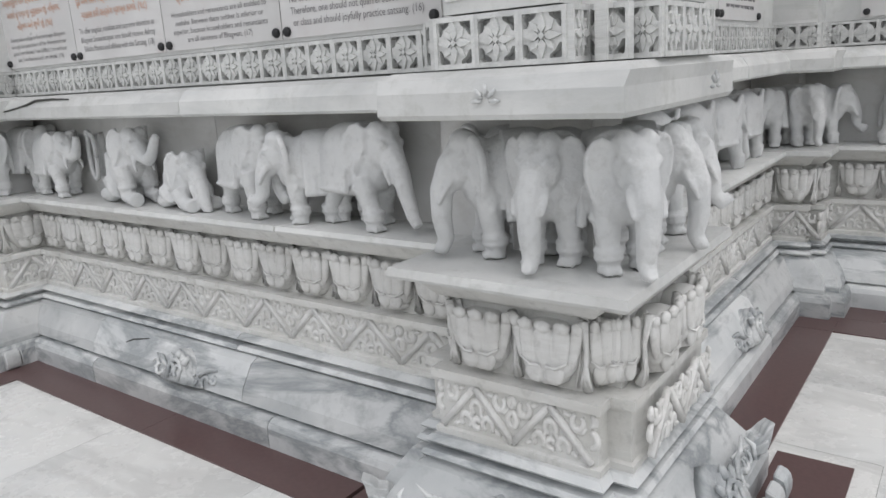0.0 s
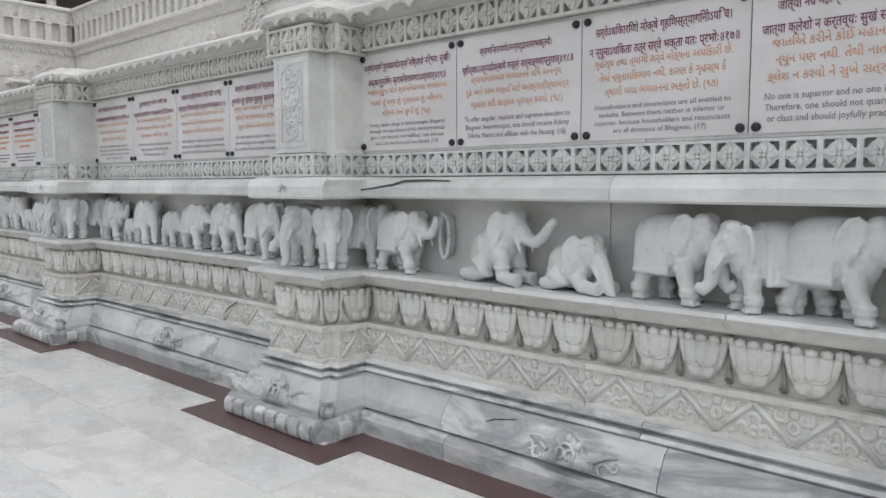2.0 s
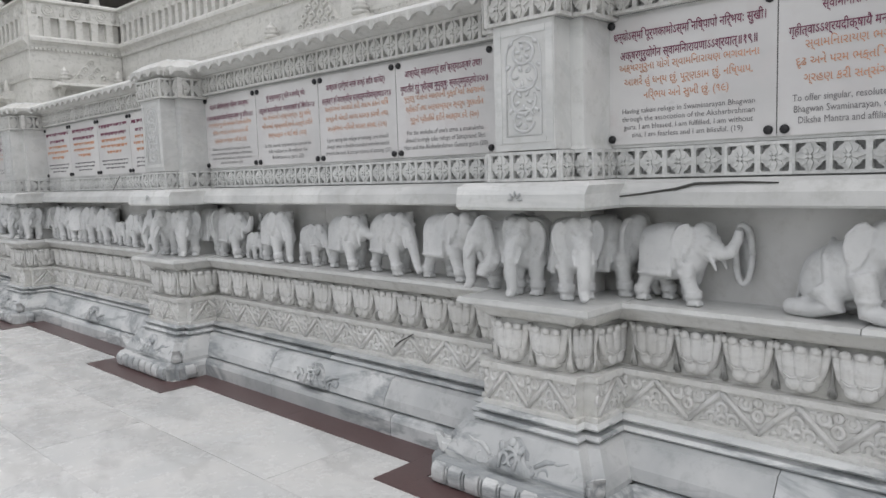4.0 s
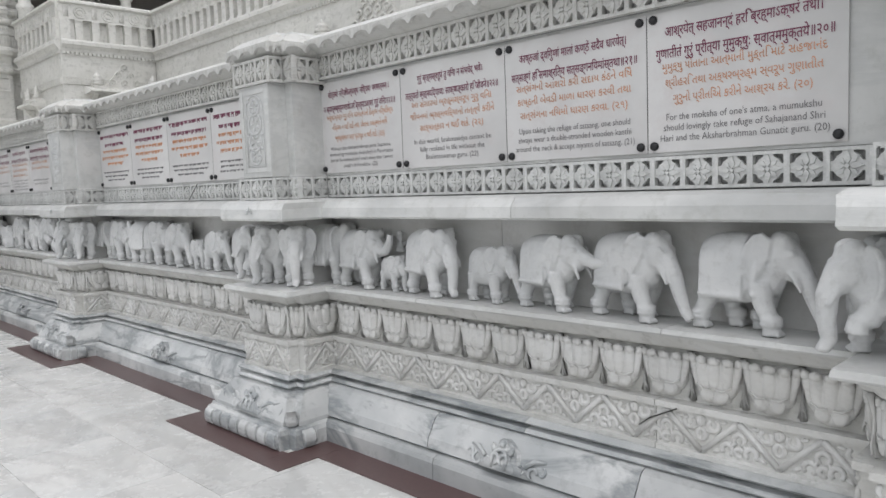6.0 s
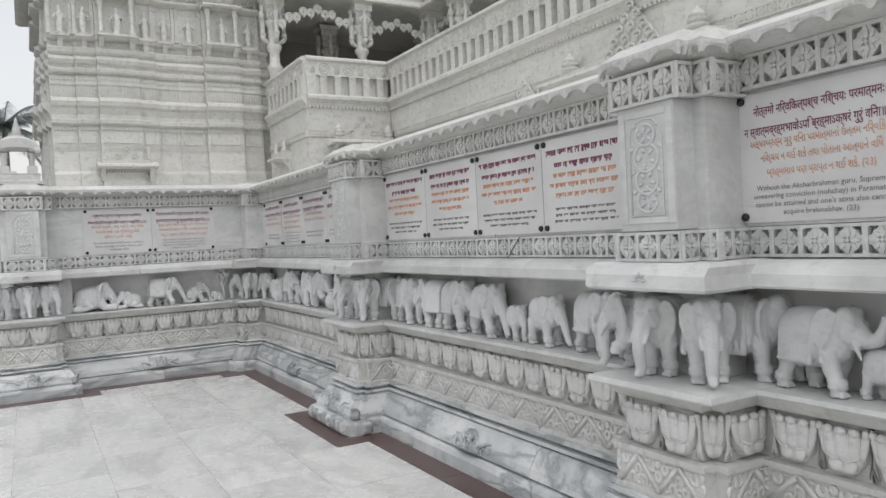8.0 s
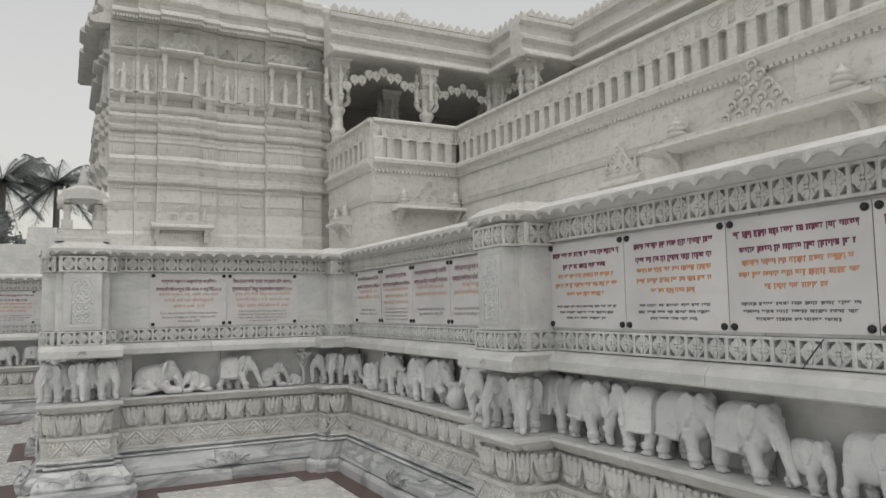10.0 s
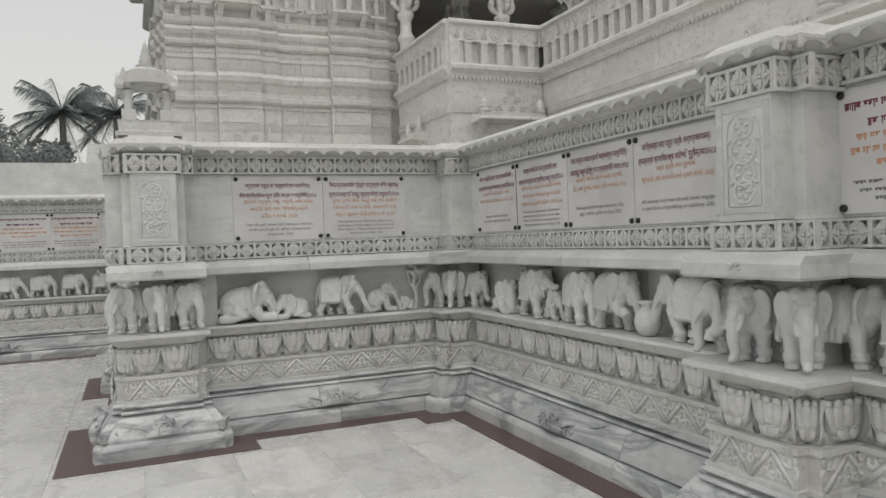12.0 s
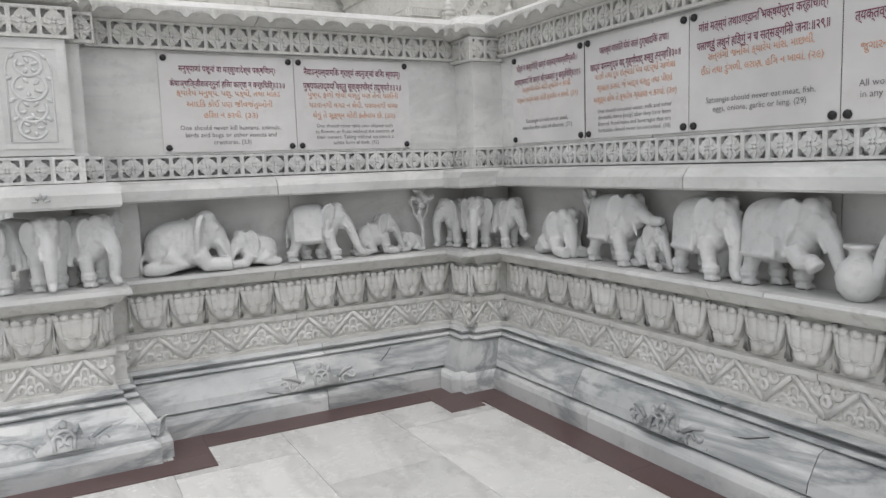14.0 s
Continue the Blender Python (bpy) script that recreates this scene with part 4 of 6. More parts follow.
def head(bm, x, z, wide, trunk):
    dx, dz = x - .152, z - .288
    ball(bm, (x - .004, 0, z - .005), (.064, .062, .082))
    ball(bm, (x - .05, 0, z - .02), (.06, .060, .085))
    for s in (-1, 1):
        ball(bm, (x - .004, s * .027, z + .052), (.042, .032, .036))
        ball(bm, (x + .036, s * .042, z + .004), (.014, .012, .010), None, 1)
        tube(bm, [(x + .020, s * .048, z + .022), (x + .044, s * .044, z + .018), (x + .056, s * .034, z + .004)], [.006, .007, .005], 5)
        if wide:
            flap(bm, (x - .024, s * .048, z + .006), EAR, ((-.42, s, -.10), (.10, s * .10, 1)), .016)
        else:
            flap(bm, (x - .030, s * .062, z + .015), EAR_SIDE, ((-1, s * .36, 0), (.16, 0, 1)), .016)
        tube(bm, [(x + .040, s * .036, z - .055), (x + .062, s * .043, z - .088), (x + .078, s * .044, z - .122)], [.014, .011, .006], 6)
    ball(bm, (x + .028, 0, z - .030), (.050, .046, .066))
    pts = [(a + dx, b, c + dz) for a, b, c in TRUNKS[trunk]]
    dense = []
    for i in range(len(pts) - 1):
        for t in (0, .5):
            dense.append(tuple(Vector(pts[i]).lerp(Vector(pts[i + 1]), t)))
    dense.append(pts[-1])
    tube(bm, dense, [.043 - .025 * (i / (len(dense) - 1)) ** .8 for i in range(len(dense))], 10)


def leg(bm, x, y, top, foot_x, r=.0335):
    tube(bm, [(x, y, top), ((x * .6 + foot_x * .4), y, top * .55), (foot_x, y, .055), (foot_x, y, .03), (foot_x + .003, y, .003)], [r * 1.35, r * 1.05, r * .88, r * .92, r * 1.02], 12)
    for z in (.044, .064):
        lathe(bm, [(r * .9, z - .010), (r * 1.24, z - .003), (r * 1.24, z + .003), (r * .9, z + .010)], 12, foot_x, y)
    for k in (-1, 0, 1):
        ball(bm, (foot_x + r * .95, y + k * r * .55, .011), (.012, .011, .013), None, 1)


def cloth(bm, x0, x1, low):
    """A cloth laid over the round back, its hem at height low."""
    n = 18
    outer, inner = [], []
    for q in range(8):
        x = x0 + (x1 - x0) * q / 7
        e = max(.25, 1 - abs((x + .022) / .168) ** 2.6) ** (1 / 2.6)
        o, i = [], []
        for j in range(n + 1):
            a = math.pi * (-.10 + 1.20 * j / n)
            cy, cz = math.cos(a), math.sin(a)
            if cz > 0:
                z, y = .230 + .140 * e * cz ** .8, math.copysign(.103 * e ** .5 * abs(cy) ** .8, cy)
            else:
                z, y = .230 + (low - .230) * min(1, -cz * 3.4), math.copysign(.103 * e ** .5 * (1.0 + .05 * min(1, -cz * 3.4)), cy)
            o.append((x, y, z))
            i.append((x, y * .80, z if cz <= 0 else z - .03))
        outer.append(o)
        inner.append(i)
    for grid in (outer, inner):
        vs = [[bm.verts.new(p) for p in r] for r in grid]
        grid[:] = vs
        for r in range(7):
            for j in range(n):
                bm.faces.new((vs[r][j], vs[r][j + 1], vs[r + 1][j + 1], vs[r + 1][j]))
    for r in (0, 7):
        for j in range(n):
            bm.faces.new((outer[r][j], outer[r][j + 1], inner[r][j + 1], inner[r][j]))
    for j in (0, n):
        for r in range(7):
            bm.faces.new((outer[r][j], outer[r + 1][j], inner[r + 1][j], inner[r][j]))


def standing(trunk, wide=False, dressed=True, stride=0.03, raised=0, low=.128):
    bm = bmesh.new()
    bulk(bm, (-.022, 0, .232), (.150, .092, .128))
    ball(bm, (-.100, 0, .208), (.076, .084, .118))
    ball(bm, (.080, 0, .225), (.082, .074, .105))
    for y, s in ((-.050, 1), (.050, -1)):
        leg(bm, -.108, y, .19, -.108 - s * stride)
        if raised == s:
            knee = [(.09, y, .18), (.118, y, .125), (.145, y, .118), (.150, y, .080)] if wide else [(.09, y, .18), (.13, y, .125), (.175, y, .13), (.200, y, .105)]
            tube(bm, knee, [.046, .040, .034, .037], 10)
        else:
            leg(bm, .082, y, .19, .082 + s * stride)
    tube(bm, [(-.165, 0, .26), (-.184, 0, .18), (-.178, 0, .09)], [.010, .009, .013], 6)
    head(bm, .152, .288, wide, trunk)
    if dressed:
        cloth(bm, -.138, .040, low)
        for s in (-1, 1):
            tube(bm, [(-.136, s * .108, low + .014), (.038, s * .110, low + .014)], [.0045, .0045], 5)
            tube(bm, [(.066, s * .082, .15), (.086, s * .085, .23), (.088, s * .066, .315)], [.008, .009, .008], 6)
            ball(bm, (.075, s * .088, .150), (.012, .012, .016), None, 1)
            if wide:
                for k in range(6):
                    tube(bm, [(-.12 + .029 * k, s * .110, low + .004), (-.12 + .029 * k, s * .108, low + .07)], [.006, .003], 5)
    return bm


def sitting(trunk):
    """Kneeling on all fours, its head raised."""
    bm = bmesh.new()
    tilt = Matrix.Rotation(radians(-20), 4, "Y")
    bulk(bm, (-.03, 0, .175), (.145, .088, .112), 2.4, tilt)
    ball(bm, (-.105, 0, .125), (.085, .085, .105))
    for y in (-.056, .056):
        tube(bm, [(-.08, y, .12), (-.03, y * 1.1, .048), (-.11, y * 1.1, .034), (-.18, y * 1.1, .034)], [.056, .044, .036, .036], 10)
        ball(bm, (-.19, y * 1.1, .034), (.034, .036, .034))
        tube(bm, [(.06, y, .18), (.085, y, .09), (.085, y, .042), (.14, y, .034), (.195, y, .032)], [.052, .040, .037, .033, .036], 10)
        lathe(bm, [(.030, .075), (.046, .082), (.046, .090), (.030, .097)], 10, .085, y)
    tube(bm, [(-.165, 0, .17), (-.195, 0, .10), (-.20, 0, .05)], [.010, .009, .010], 6)
    head(bm, .125, .282, False, trunk)
    for x in (.040, -.05):
        tube(bm, [(x, -.088, .14), (x - .01, -.084, .24), (x - .02, 0, .298), (x - .01, .084, .24)], [.008, .009, .009, .008], 6)
    return bm


def lying(trunk, big=False):
    bm = bmesh.new()
    bulk(bm, (-.035, 0, .125), (.142, .090, .115), 2.3, Matrix.Rotation(radians(-6), 4, "Y"))
    ball(bm, (-.10, 0, .09), (.085, .088, .09))
    for y in (-.062, .062):
        tube(bm, [(-.09, y, .085), (-.03, y * 1.15, .04), (-.10, y * 1.2, .030), (-.15, y * 1.2, .030)], [.056, .042, .034, .034], 10)
        ball(bm, (-.158, y * 1.2, .031), (.034, .032, .030))
        tube(bm, [(.05, y * .9, .09), (.09, y * .9, .036), (.17, y * .9, .030), (.195, y * .9, .030)], [.048, .037, .032, .035], 10)
    tube(bm, [(-.165, -.02, .12), (-.195, -.03, .06), (-.19, -.05, .012)], [.010, .009, .010], 6)
    tube(bm, [(-.01, -.092, .09), (-.005, -.085, .19), (-.005, 0, .245), (-.005, .085, .19)], [.008] * 4, 6)
    head(bm, .100, .192, big, trunk)
    for v in bm.verts:
        v.co.z = max(v.co.z, .002)
    return bm


POSES = {
    "walk_down": lambda: standing("down"),
    "walk_fore": lambda: standing("fore", stride=.045),
    "walk_out": lambda: standing("out", stride=.04),
    "walk_up": lambda: standing("up", stride=.04),
    "walk_curl": lambda: standing("curl", low=.120),
    "step": lambda: standing("fore", raised=1),
    "calf_down": lambda: standing("down", dressed=False),
    "calf_fore": lambda: standing("fore", dressed=False, stride=.02),
    "front": lambda: standing("down", wide=True, stride=.012, low=.115),
    "front_curl": lambda: standing("curl", wide=True, stride=.012, low=.115),
    "front_step": lambda: standing("down", wide=True, stride=.012, raised=-1, low=.115),
    "sit_up": lambda: sitting("long"),
    "sit_fore": lambda: sitting("fore"),
    "lie": lambda: lying("fore"),
    "lie_big": lambda: lying("down", True),
}
ELEPHANT = {k: carved(k, make(), .0064) for k, make in POSES.items()}
FAR_ELEPHANT = {k: carved(k + "_far", POSES[k](), .011) for k in ("walk_down", "walk_fore", "front", "front_curl", "front_step")}
ABOUT = {
    "walk_down": "white marble elephant with draped cloth, trunk hanging down", "walk_fore": "white marble elephant with draped cloth, trunk reaching forward and down",
    "walk_out": "white marble elephant in draped cloth holding out its trunk", "walk_up": "white marble elephant lifting its curled trunk high",
    "walk_curl": "white marble elephant in draped cloth with curled trunk", "step": "white marble elephant in draped cloth lifting a foreleg",
    "calf_down": "small white marble elephant calf standing on the ledge", "calf_fore": "small white marble elephant calf reaching its trunk forward",
    "front": "white marble elephant facing out with wide spread ears", "front_curl": "white marble elephant facing out, ears spread, trunk curled",
    "front_step": "white marble elephant facing out, ears spread, one foreleg lifted",
    "sit_up": "white marble elephant sitting with its trunk raised", "sit_fore": "white marble elephant sitting on the ledge, trunk lowered",
    "lie": "white marble elephant lying on the ledge, head low", "lie_big": "white marble elephant resting on the ledge, ears spread",
}


def elephant(name, x, kind, size=1.0, turn=0, y=0.005, flip=False):
    m = [w for w in WALLS if w[0] == name][0][1]
    z = .8925 if abs(y) > .1 else .8885
    ob = new("elephant_statue", (ELEPHANT if name in ("wall_main", "wall_end") else FAR_ELEPHANT)[kind])
    ob.matrix_world = m @ T((x, y, z)) @ Matrix.Rotation(radians(turn), 4, "Z") @ Matrix.Diagonal((size * .96, size * .95, size * .96, 1))
    tagged(ob, ABOUT[kind], "statue", "elephants of the marble frieze")


FRIEZE = {
    "wall_main": [
        (11.28, "walk_up", .98, 0), (11.97, "sit_up", 1.05, 0), (12.43, "lie", 1.0, 0), (12.90, "walk_curl", 1.06, -14), (13.28, "front_curl", 1.0, -142), (13.52, "walk_fore", 1.08, 0),
        (7.66, "walk_up", .98, 0), (7.93, "calf_down", .58, 0), (8.25, "walk_down", 1.02, 0), (8.67, "calf_fore", .80, 0), (9.05, "walk_out", .98, 0), (9.47, "walk_fore", 1.04, 0), (9.95, "walk_fore", 1.06, 0),
        (4.07, "walk_down", 1.05, 0), (4.52, "walk_curl", 1.05, 180), (4.86, "walk_down", 1.06, 0), (5.25, "walk_fore", 1.02, 0), (5.56, "calf_down", .66, 0), (5.88, "calf_fore", .88, 0), (6.36, "walk_down", 1.0, 0),
        (.48, "lie_big", 1.08, 0), (.98, "walk_out", 1.08, 0), (1.24, "sit_fore", .66, 0), (1.60, "walk_down", 1.08, 0), (2.02, "step", 1.10, 0), (2.72, "walk_fore", 1.10, 180),
    ],
    "wall_end": [(-2.05, "lie_big", 1.32, 0), (-1.66, "lie", .84, 180), (-1.27, "walk_fore", 1.0, 0), (-.86, "sit_fore", .76, 0), (-.60, "lie", .50, 180)],
    "wall_side": [(.72 + .43 * i, "walk_down" if i % 2 else "walk_fore", 1.0, 0) for i in range(4)],
    "wall_back": [(15.05 + .48 * i, "walk_fore" if i % 2 else "walk_down", 1.0, 0) for i in range(5)],
    "wall_west": [(-3.35 - .42 * i, "walk_down" if i % 3 else "walk_fore", .92, 0) for i in range(6)] + [(-7.2 - .45 * i, "walk_down", .95, 0) for i in range(6)],
    "wall_north": [(-.95 - .45 * i, "walk_fore", .95, 180) for i in range(4)] + [(-3.9 - .45 * i, "walk_down", .95, 180) for i in range(4)],
}
for name, herd in FRIEZE.items():
    for k, (x, kind, size, turn) in enumerate(herd):
        elephant(name, x, kind, size, turn - (7 + 4 * (k % 3) if turn == 0 else -8 if turn == 180 else 0), .012)


def guard(name, x, y=0.0, side=0, spread=(-.25, -.11, .10), third="front_step"):
    """The elephants that carry a pier."""
    a, b, c = spread
    elephant(name, x + b, "front", 1.04, -86, y - .125)
    elephant(name, x + a, third, 1.04, -143, y - .125)
    elephant(name, x + c, "front", 1.04, -44, y - .130)
    if side >= 0:
        elephant(name, x + .19, "front", 1.06, 12, y + .03)
    if side <= 0:
        elephant(name, x - .21, "walk_down", 1.04, 172, y + .03)


for name, m, piers, ends, label in WALLS:
    for p in piers:
        guard(name, p)
guard("wall_main", SIDE_X + .02, -.02, -1, (-.10, .05, .20), "front")
elephant("wall_main", SIDE_X + .17, "front", 1.02, 0, .06)
elephant("wall_main", SIDE_X + .15, "front_curl", 1.0, 30, .24)
guard("wall_end", NEAR_Y - .02, -.02, 1, (-.16, .0, .15), "front")
elephant("wall_end", NEAR_Y - .17, "front", 1.02, 180, .12)
for name, x in (("wall_main", EAST_X), ("wall_back", SIDE_X), ("wall_west", NEAR_Y)):
    elephant(name, x + .13, "front", .98, -45, -.13)
    elephant(name, x + .02, "front", .95, -100, -.20)
    elephant(name, x + .22, "front_curl", .95, 10, -.02)

# pot, trees and post that stand among the elephants
bm = bmesh.new()
lathe(bm, [(.03, 0), (.045, .004), (.075, .040), (.086, .09), (.075, .138), (.045, .168), (.036, .182), (.040, .196), (.060, .207), (.060, .220), (.03, .220)], 20)
pot = part("water_pot", bm, M_CARVE, None, m=T((2.37, -.02, .8885)), smooth=True)
tagged(pot, "round carved marble water pot on the ledge", "pot")


def carved_tree(name, x, h, seed):
    rnd = random.Random(seed)
    bm = bmesh.new()
    tube(bm, [(0, 0, 0), (.015, 0, .12), (-.01, 0, .24), (.02, 0, h)], [.026, .018, .016, .012], 8)
    for i in range(16):
        a, r = rnd.uniform(0, 6.28), rnd.uniform(.02, .10)
        ball(bm, (r * math.cos(a) * 1.1, rnd.uniform(-.03, .04), h - .05 + r * math.sin(a) * .55), (.034, .02, .020), Matrix.Rotation(rnd.uniform(-1, 1), 4, "Y"), 1)
    for s in (-1, 1):
        tube(bm, [(0, 0, .17), (s * .05, 0, .25), (s * .07, 0, h - .06)], [.012, .010, .008], 6)
    me = carved("carved_tree", bm, .008)
    ob = new("carved_tree", me)
    ob.matrix_world = [w for w in WALLS if w[0] == name][0][1] @ T((x, .05, .8885))
    tagged(ob, "small leafy tree carved in white marble", "statue")
carved_tree("wall_main", .74, .40, 3)
carved_tree("wall_end", -.50, .40, 5)
# garland loop hung on the first elephant's trunk, and a small bell held up by another, both carved on the niche's back
bm = bmesh.new()
n = 20
ring = [(.034 * math.cos(2 * math.pi * i / n), -.045 if math.sin(2 * math.pi * i / n) > .9 else -.03, .125 * math.sin(2 * math.pi * i / n)) for i in range(n + 1)]
tube(bm, ring, [.0135] * (n + 1), 8)
slab2d(bm, [(.026 * math.cos(2 * math.pi * i / 16), .115 * math.sin(2 * math.pi * i / 16)) for i in range(16)], .0, .05)
tagged(part("carved_garland", bm, M_CARVE, None, m=T((11.555, .09, 1.105)), smooth=True), "oval garland of white marble hung from an elephant's trunk", "garland")
bm = bmesh.new()
lathe(bm, [(.034, 0), (.030, .010), (.021, .024), (.018, .044), (.012, .052), (.010, .075), (.018, .082), (.014, .095), (.020, .105), (.010, .125)], 12)
tube(bm, [(0, 0, .045), (0, .06, .045)], [.014, .014], 6)
tagged(part("carved_bell", bm, M_CARVE, None, m=T((7.92, .08, 1.105)), smooth=True), "small handled bell of white marble held by a trunk", "bell")

# ---- the temple behind the plinth ----
TERR_Y, PROJ_X, PROJ_Y, TOWER_X = 6.83, -10.0, 4.25, -13.9
TERRACE = [
    ("wall_stone", [(0, 2.3), (0, 3.45), (.4, 3.45), (.4, 2.3)], 1.9), ("wall_stone", [(-.004, 3.455), (-.004, 4.55), (.4, 4.55), (.4, 3.455)], 2.3),
    ("carved_course", [(-.03, 4.552), (-.03, 4.75), (.4, 4.75), (.4, 4.552)], 2.0), ("wall_stone", [(0, 4.752), (0, 5.42), (.4, 5.42), (.4, 4.752)], 2.1),
    ("moulding", [(-.03, 5.422), (-.05, 5.50), (-.12, 5.58), (-.15, 5.60), (-.15, 5.68), (-.10, 5.74), (.4, 5.74), (.4, 5.422)], 2.4),
    ("baluster_backing", [(.10, 5.742), (.10, 6.28), (.4, 6.28), (.4, 5.742)], 3.0),
    ("parapet_panel", [(-.06, 6.282), (-.05, 6.30), (-.05, 6.66), (-.08, 6.68), (.3, 6.68), (.3, 6.282)], 1.25),
    ("coping", [(-.10, 6.682), (-.14, 6.70), (-.14, 6.76), (-.08, 6.80), (.35, 6.80), (.35, 6.682)], 2.2),
]
bm = bmesh.new()
box(bm, -.095, .095, -.06, .11, 5.742, 6.281)
box(bm, -.105, .105, -.075, .11, 5.742, 5.79)
box(bm, -.105, .105, -.075, .11, 6.235, 6.281)
BALUSTER = mesh_of("baluster", bm, M_FAR)
bm = bmesh.new()
arc(bm, 0, 0, .15, 0, 350, .026, 0, 14)
arc(bm, 0, 0, .075, 0, 350, .024, 0, 10)
for k in range(6):
    a = k * 1.047
    ball(bm, (.10 * math.cos(a), 0, .10 * math.sin(a)), (.03, .014, .016), Matrix.Rotation(-a, 4, "Y"), 1)
MEDAL = mesh_of("medallion", bm, M_FAR, True)
bm = bmesh.new()
slab2d(bm, [(-.07, -.14), (.07, -.14), (.07, .14), (-.07, .14)], -.012, .03)
for s in (-1, 1):
    arc(bm, s * .02, s * .06, .04, 0, s * 300, .014, -.014, 8)
LEAFLET = mesh_of("leaf_panel", bm, M_FAR, True)
CELL_FAR = mesh_of("lattice_cell_far", (lambda b: (b.from_mesh(CELL), b)[1])(bmesh.new()), M_FAR)


def terrace(th, m, x0, x1, seed, ends=(True, True)):
    rnd = random.Random(seed)
    for name, profile, length in TERRACE:
        n = max(1, round((x1 - x0) / length))
        for i in range(n):
            bm = bmesh.new()
            prism(bm, profile, x0 + (x1 - x0) * i / n + .002, x0 + (x1 - x0) * (i + 1) / n - .002)
            part(name, bm, M_FAR, th, m=m)
    e0, e1 = (.28 if ends[0] else .1), (.28 if ends[1] else .1)
    n = int((x1 - x0 - e0 - e1) / .385)
    for i in range(n):
        again("baluster", BALUSTER, th, m @ T((x0 + e0 + (x1 - x0 - e0 - e1) * (i + .5) / n, 0, 0)))
    for on, x in zip(ends, (x0 + .14, x1 - .14)):
        if on:
            bm = bmesh.new()
            box(bm, x - .13, x + .13, -.08, .2, 5.742, 6.281)
            part("pedestal", bm, M_FAR, th, m=m)
    n = int((x1 - x0) / .36)
    for i in range(n):
        again("medallion" if i % 2 else "leaf_panel", MEDAL if i % 2 else LEAFLET, th, m @ T((x0 + (x1 - x0) * (i + .5) / n, -.05, 6.48)))
    cells(th, m @ T((0, -.05, 0)), x0 + .05, x1 - .05, 4.56, 4.74, CELL_FAR, .19)
    n = int((x1 - x0) / .11)
    bm = bmesh.new()
    for i in range(n):
        x = x0 + (x1 - x0) * (i + .5) / n
        box(bm, x - .033, x + .033, -.07, .0, 5.36, 5.425)
    tagged(part("dentil_course", bm, M_FAR, th, m=m), kind="stuff")


terr = empty("terrace", pose(0, 0, 0), "raised marble terrace with balustrade and carved parapet", "terrace", kind="structure")
terrace(terr, pose(0, TERR_Y, 0), PROJ_X + .002, 24.0, 1, (False, True))
terrace(terr, pose(PROJ_X, 0, 0, 0, 0, 90), PROJ_Y, TERR_Y - .01, 2, (True, False))
terrace(terr, pose(0, PROJ_Y, 0), TOWER_X + .3, PROJ_X - .002, 3, (False, True))
for s in ((-40, 24.5, TERR_Y + .4, 40, 0, 5.60), (-40, PROJ_X - .4, PROJ_Y + .4, TERR_Y + .42, 0, 5.596)):
    bm = bmesh.new()
    box(bm, *s)
    part("terrace_floor", bm, M_FAR, terr)
# flat roof of the plinth
bm = bmesh.new()
box(bm, -6.0, SIDE_X - .42, .42, TERR_Y, 0.05, 2.43)
part("plinth_roof", bm, M_FAR, terr)
bm = bmesh.new()
box(bm, SIDE_X - .43, 24, BACK_Y + .42, TERR_Y, 0.05, 2.428)
part("plinth_roof", bm, M_FAR, terr)
bm = bmesh.new()
box(bm, -13.5, EAST_X - .42, NEAR_Y + .42, PROJ_Y, 0.05, 2.425)
part("plinth_roof", bm, M_FAR, terr)


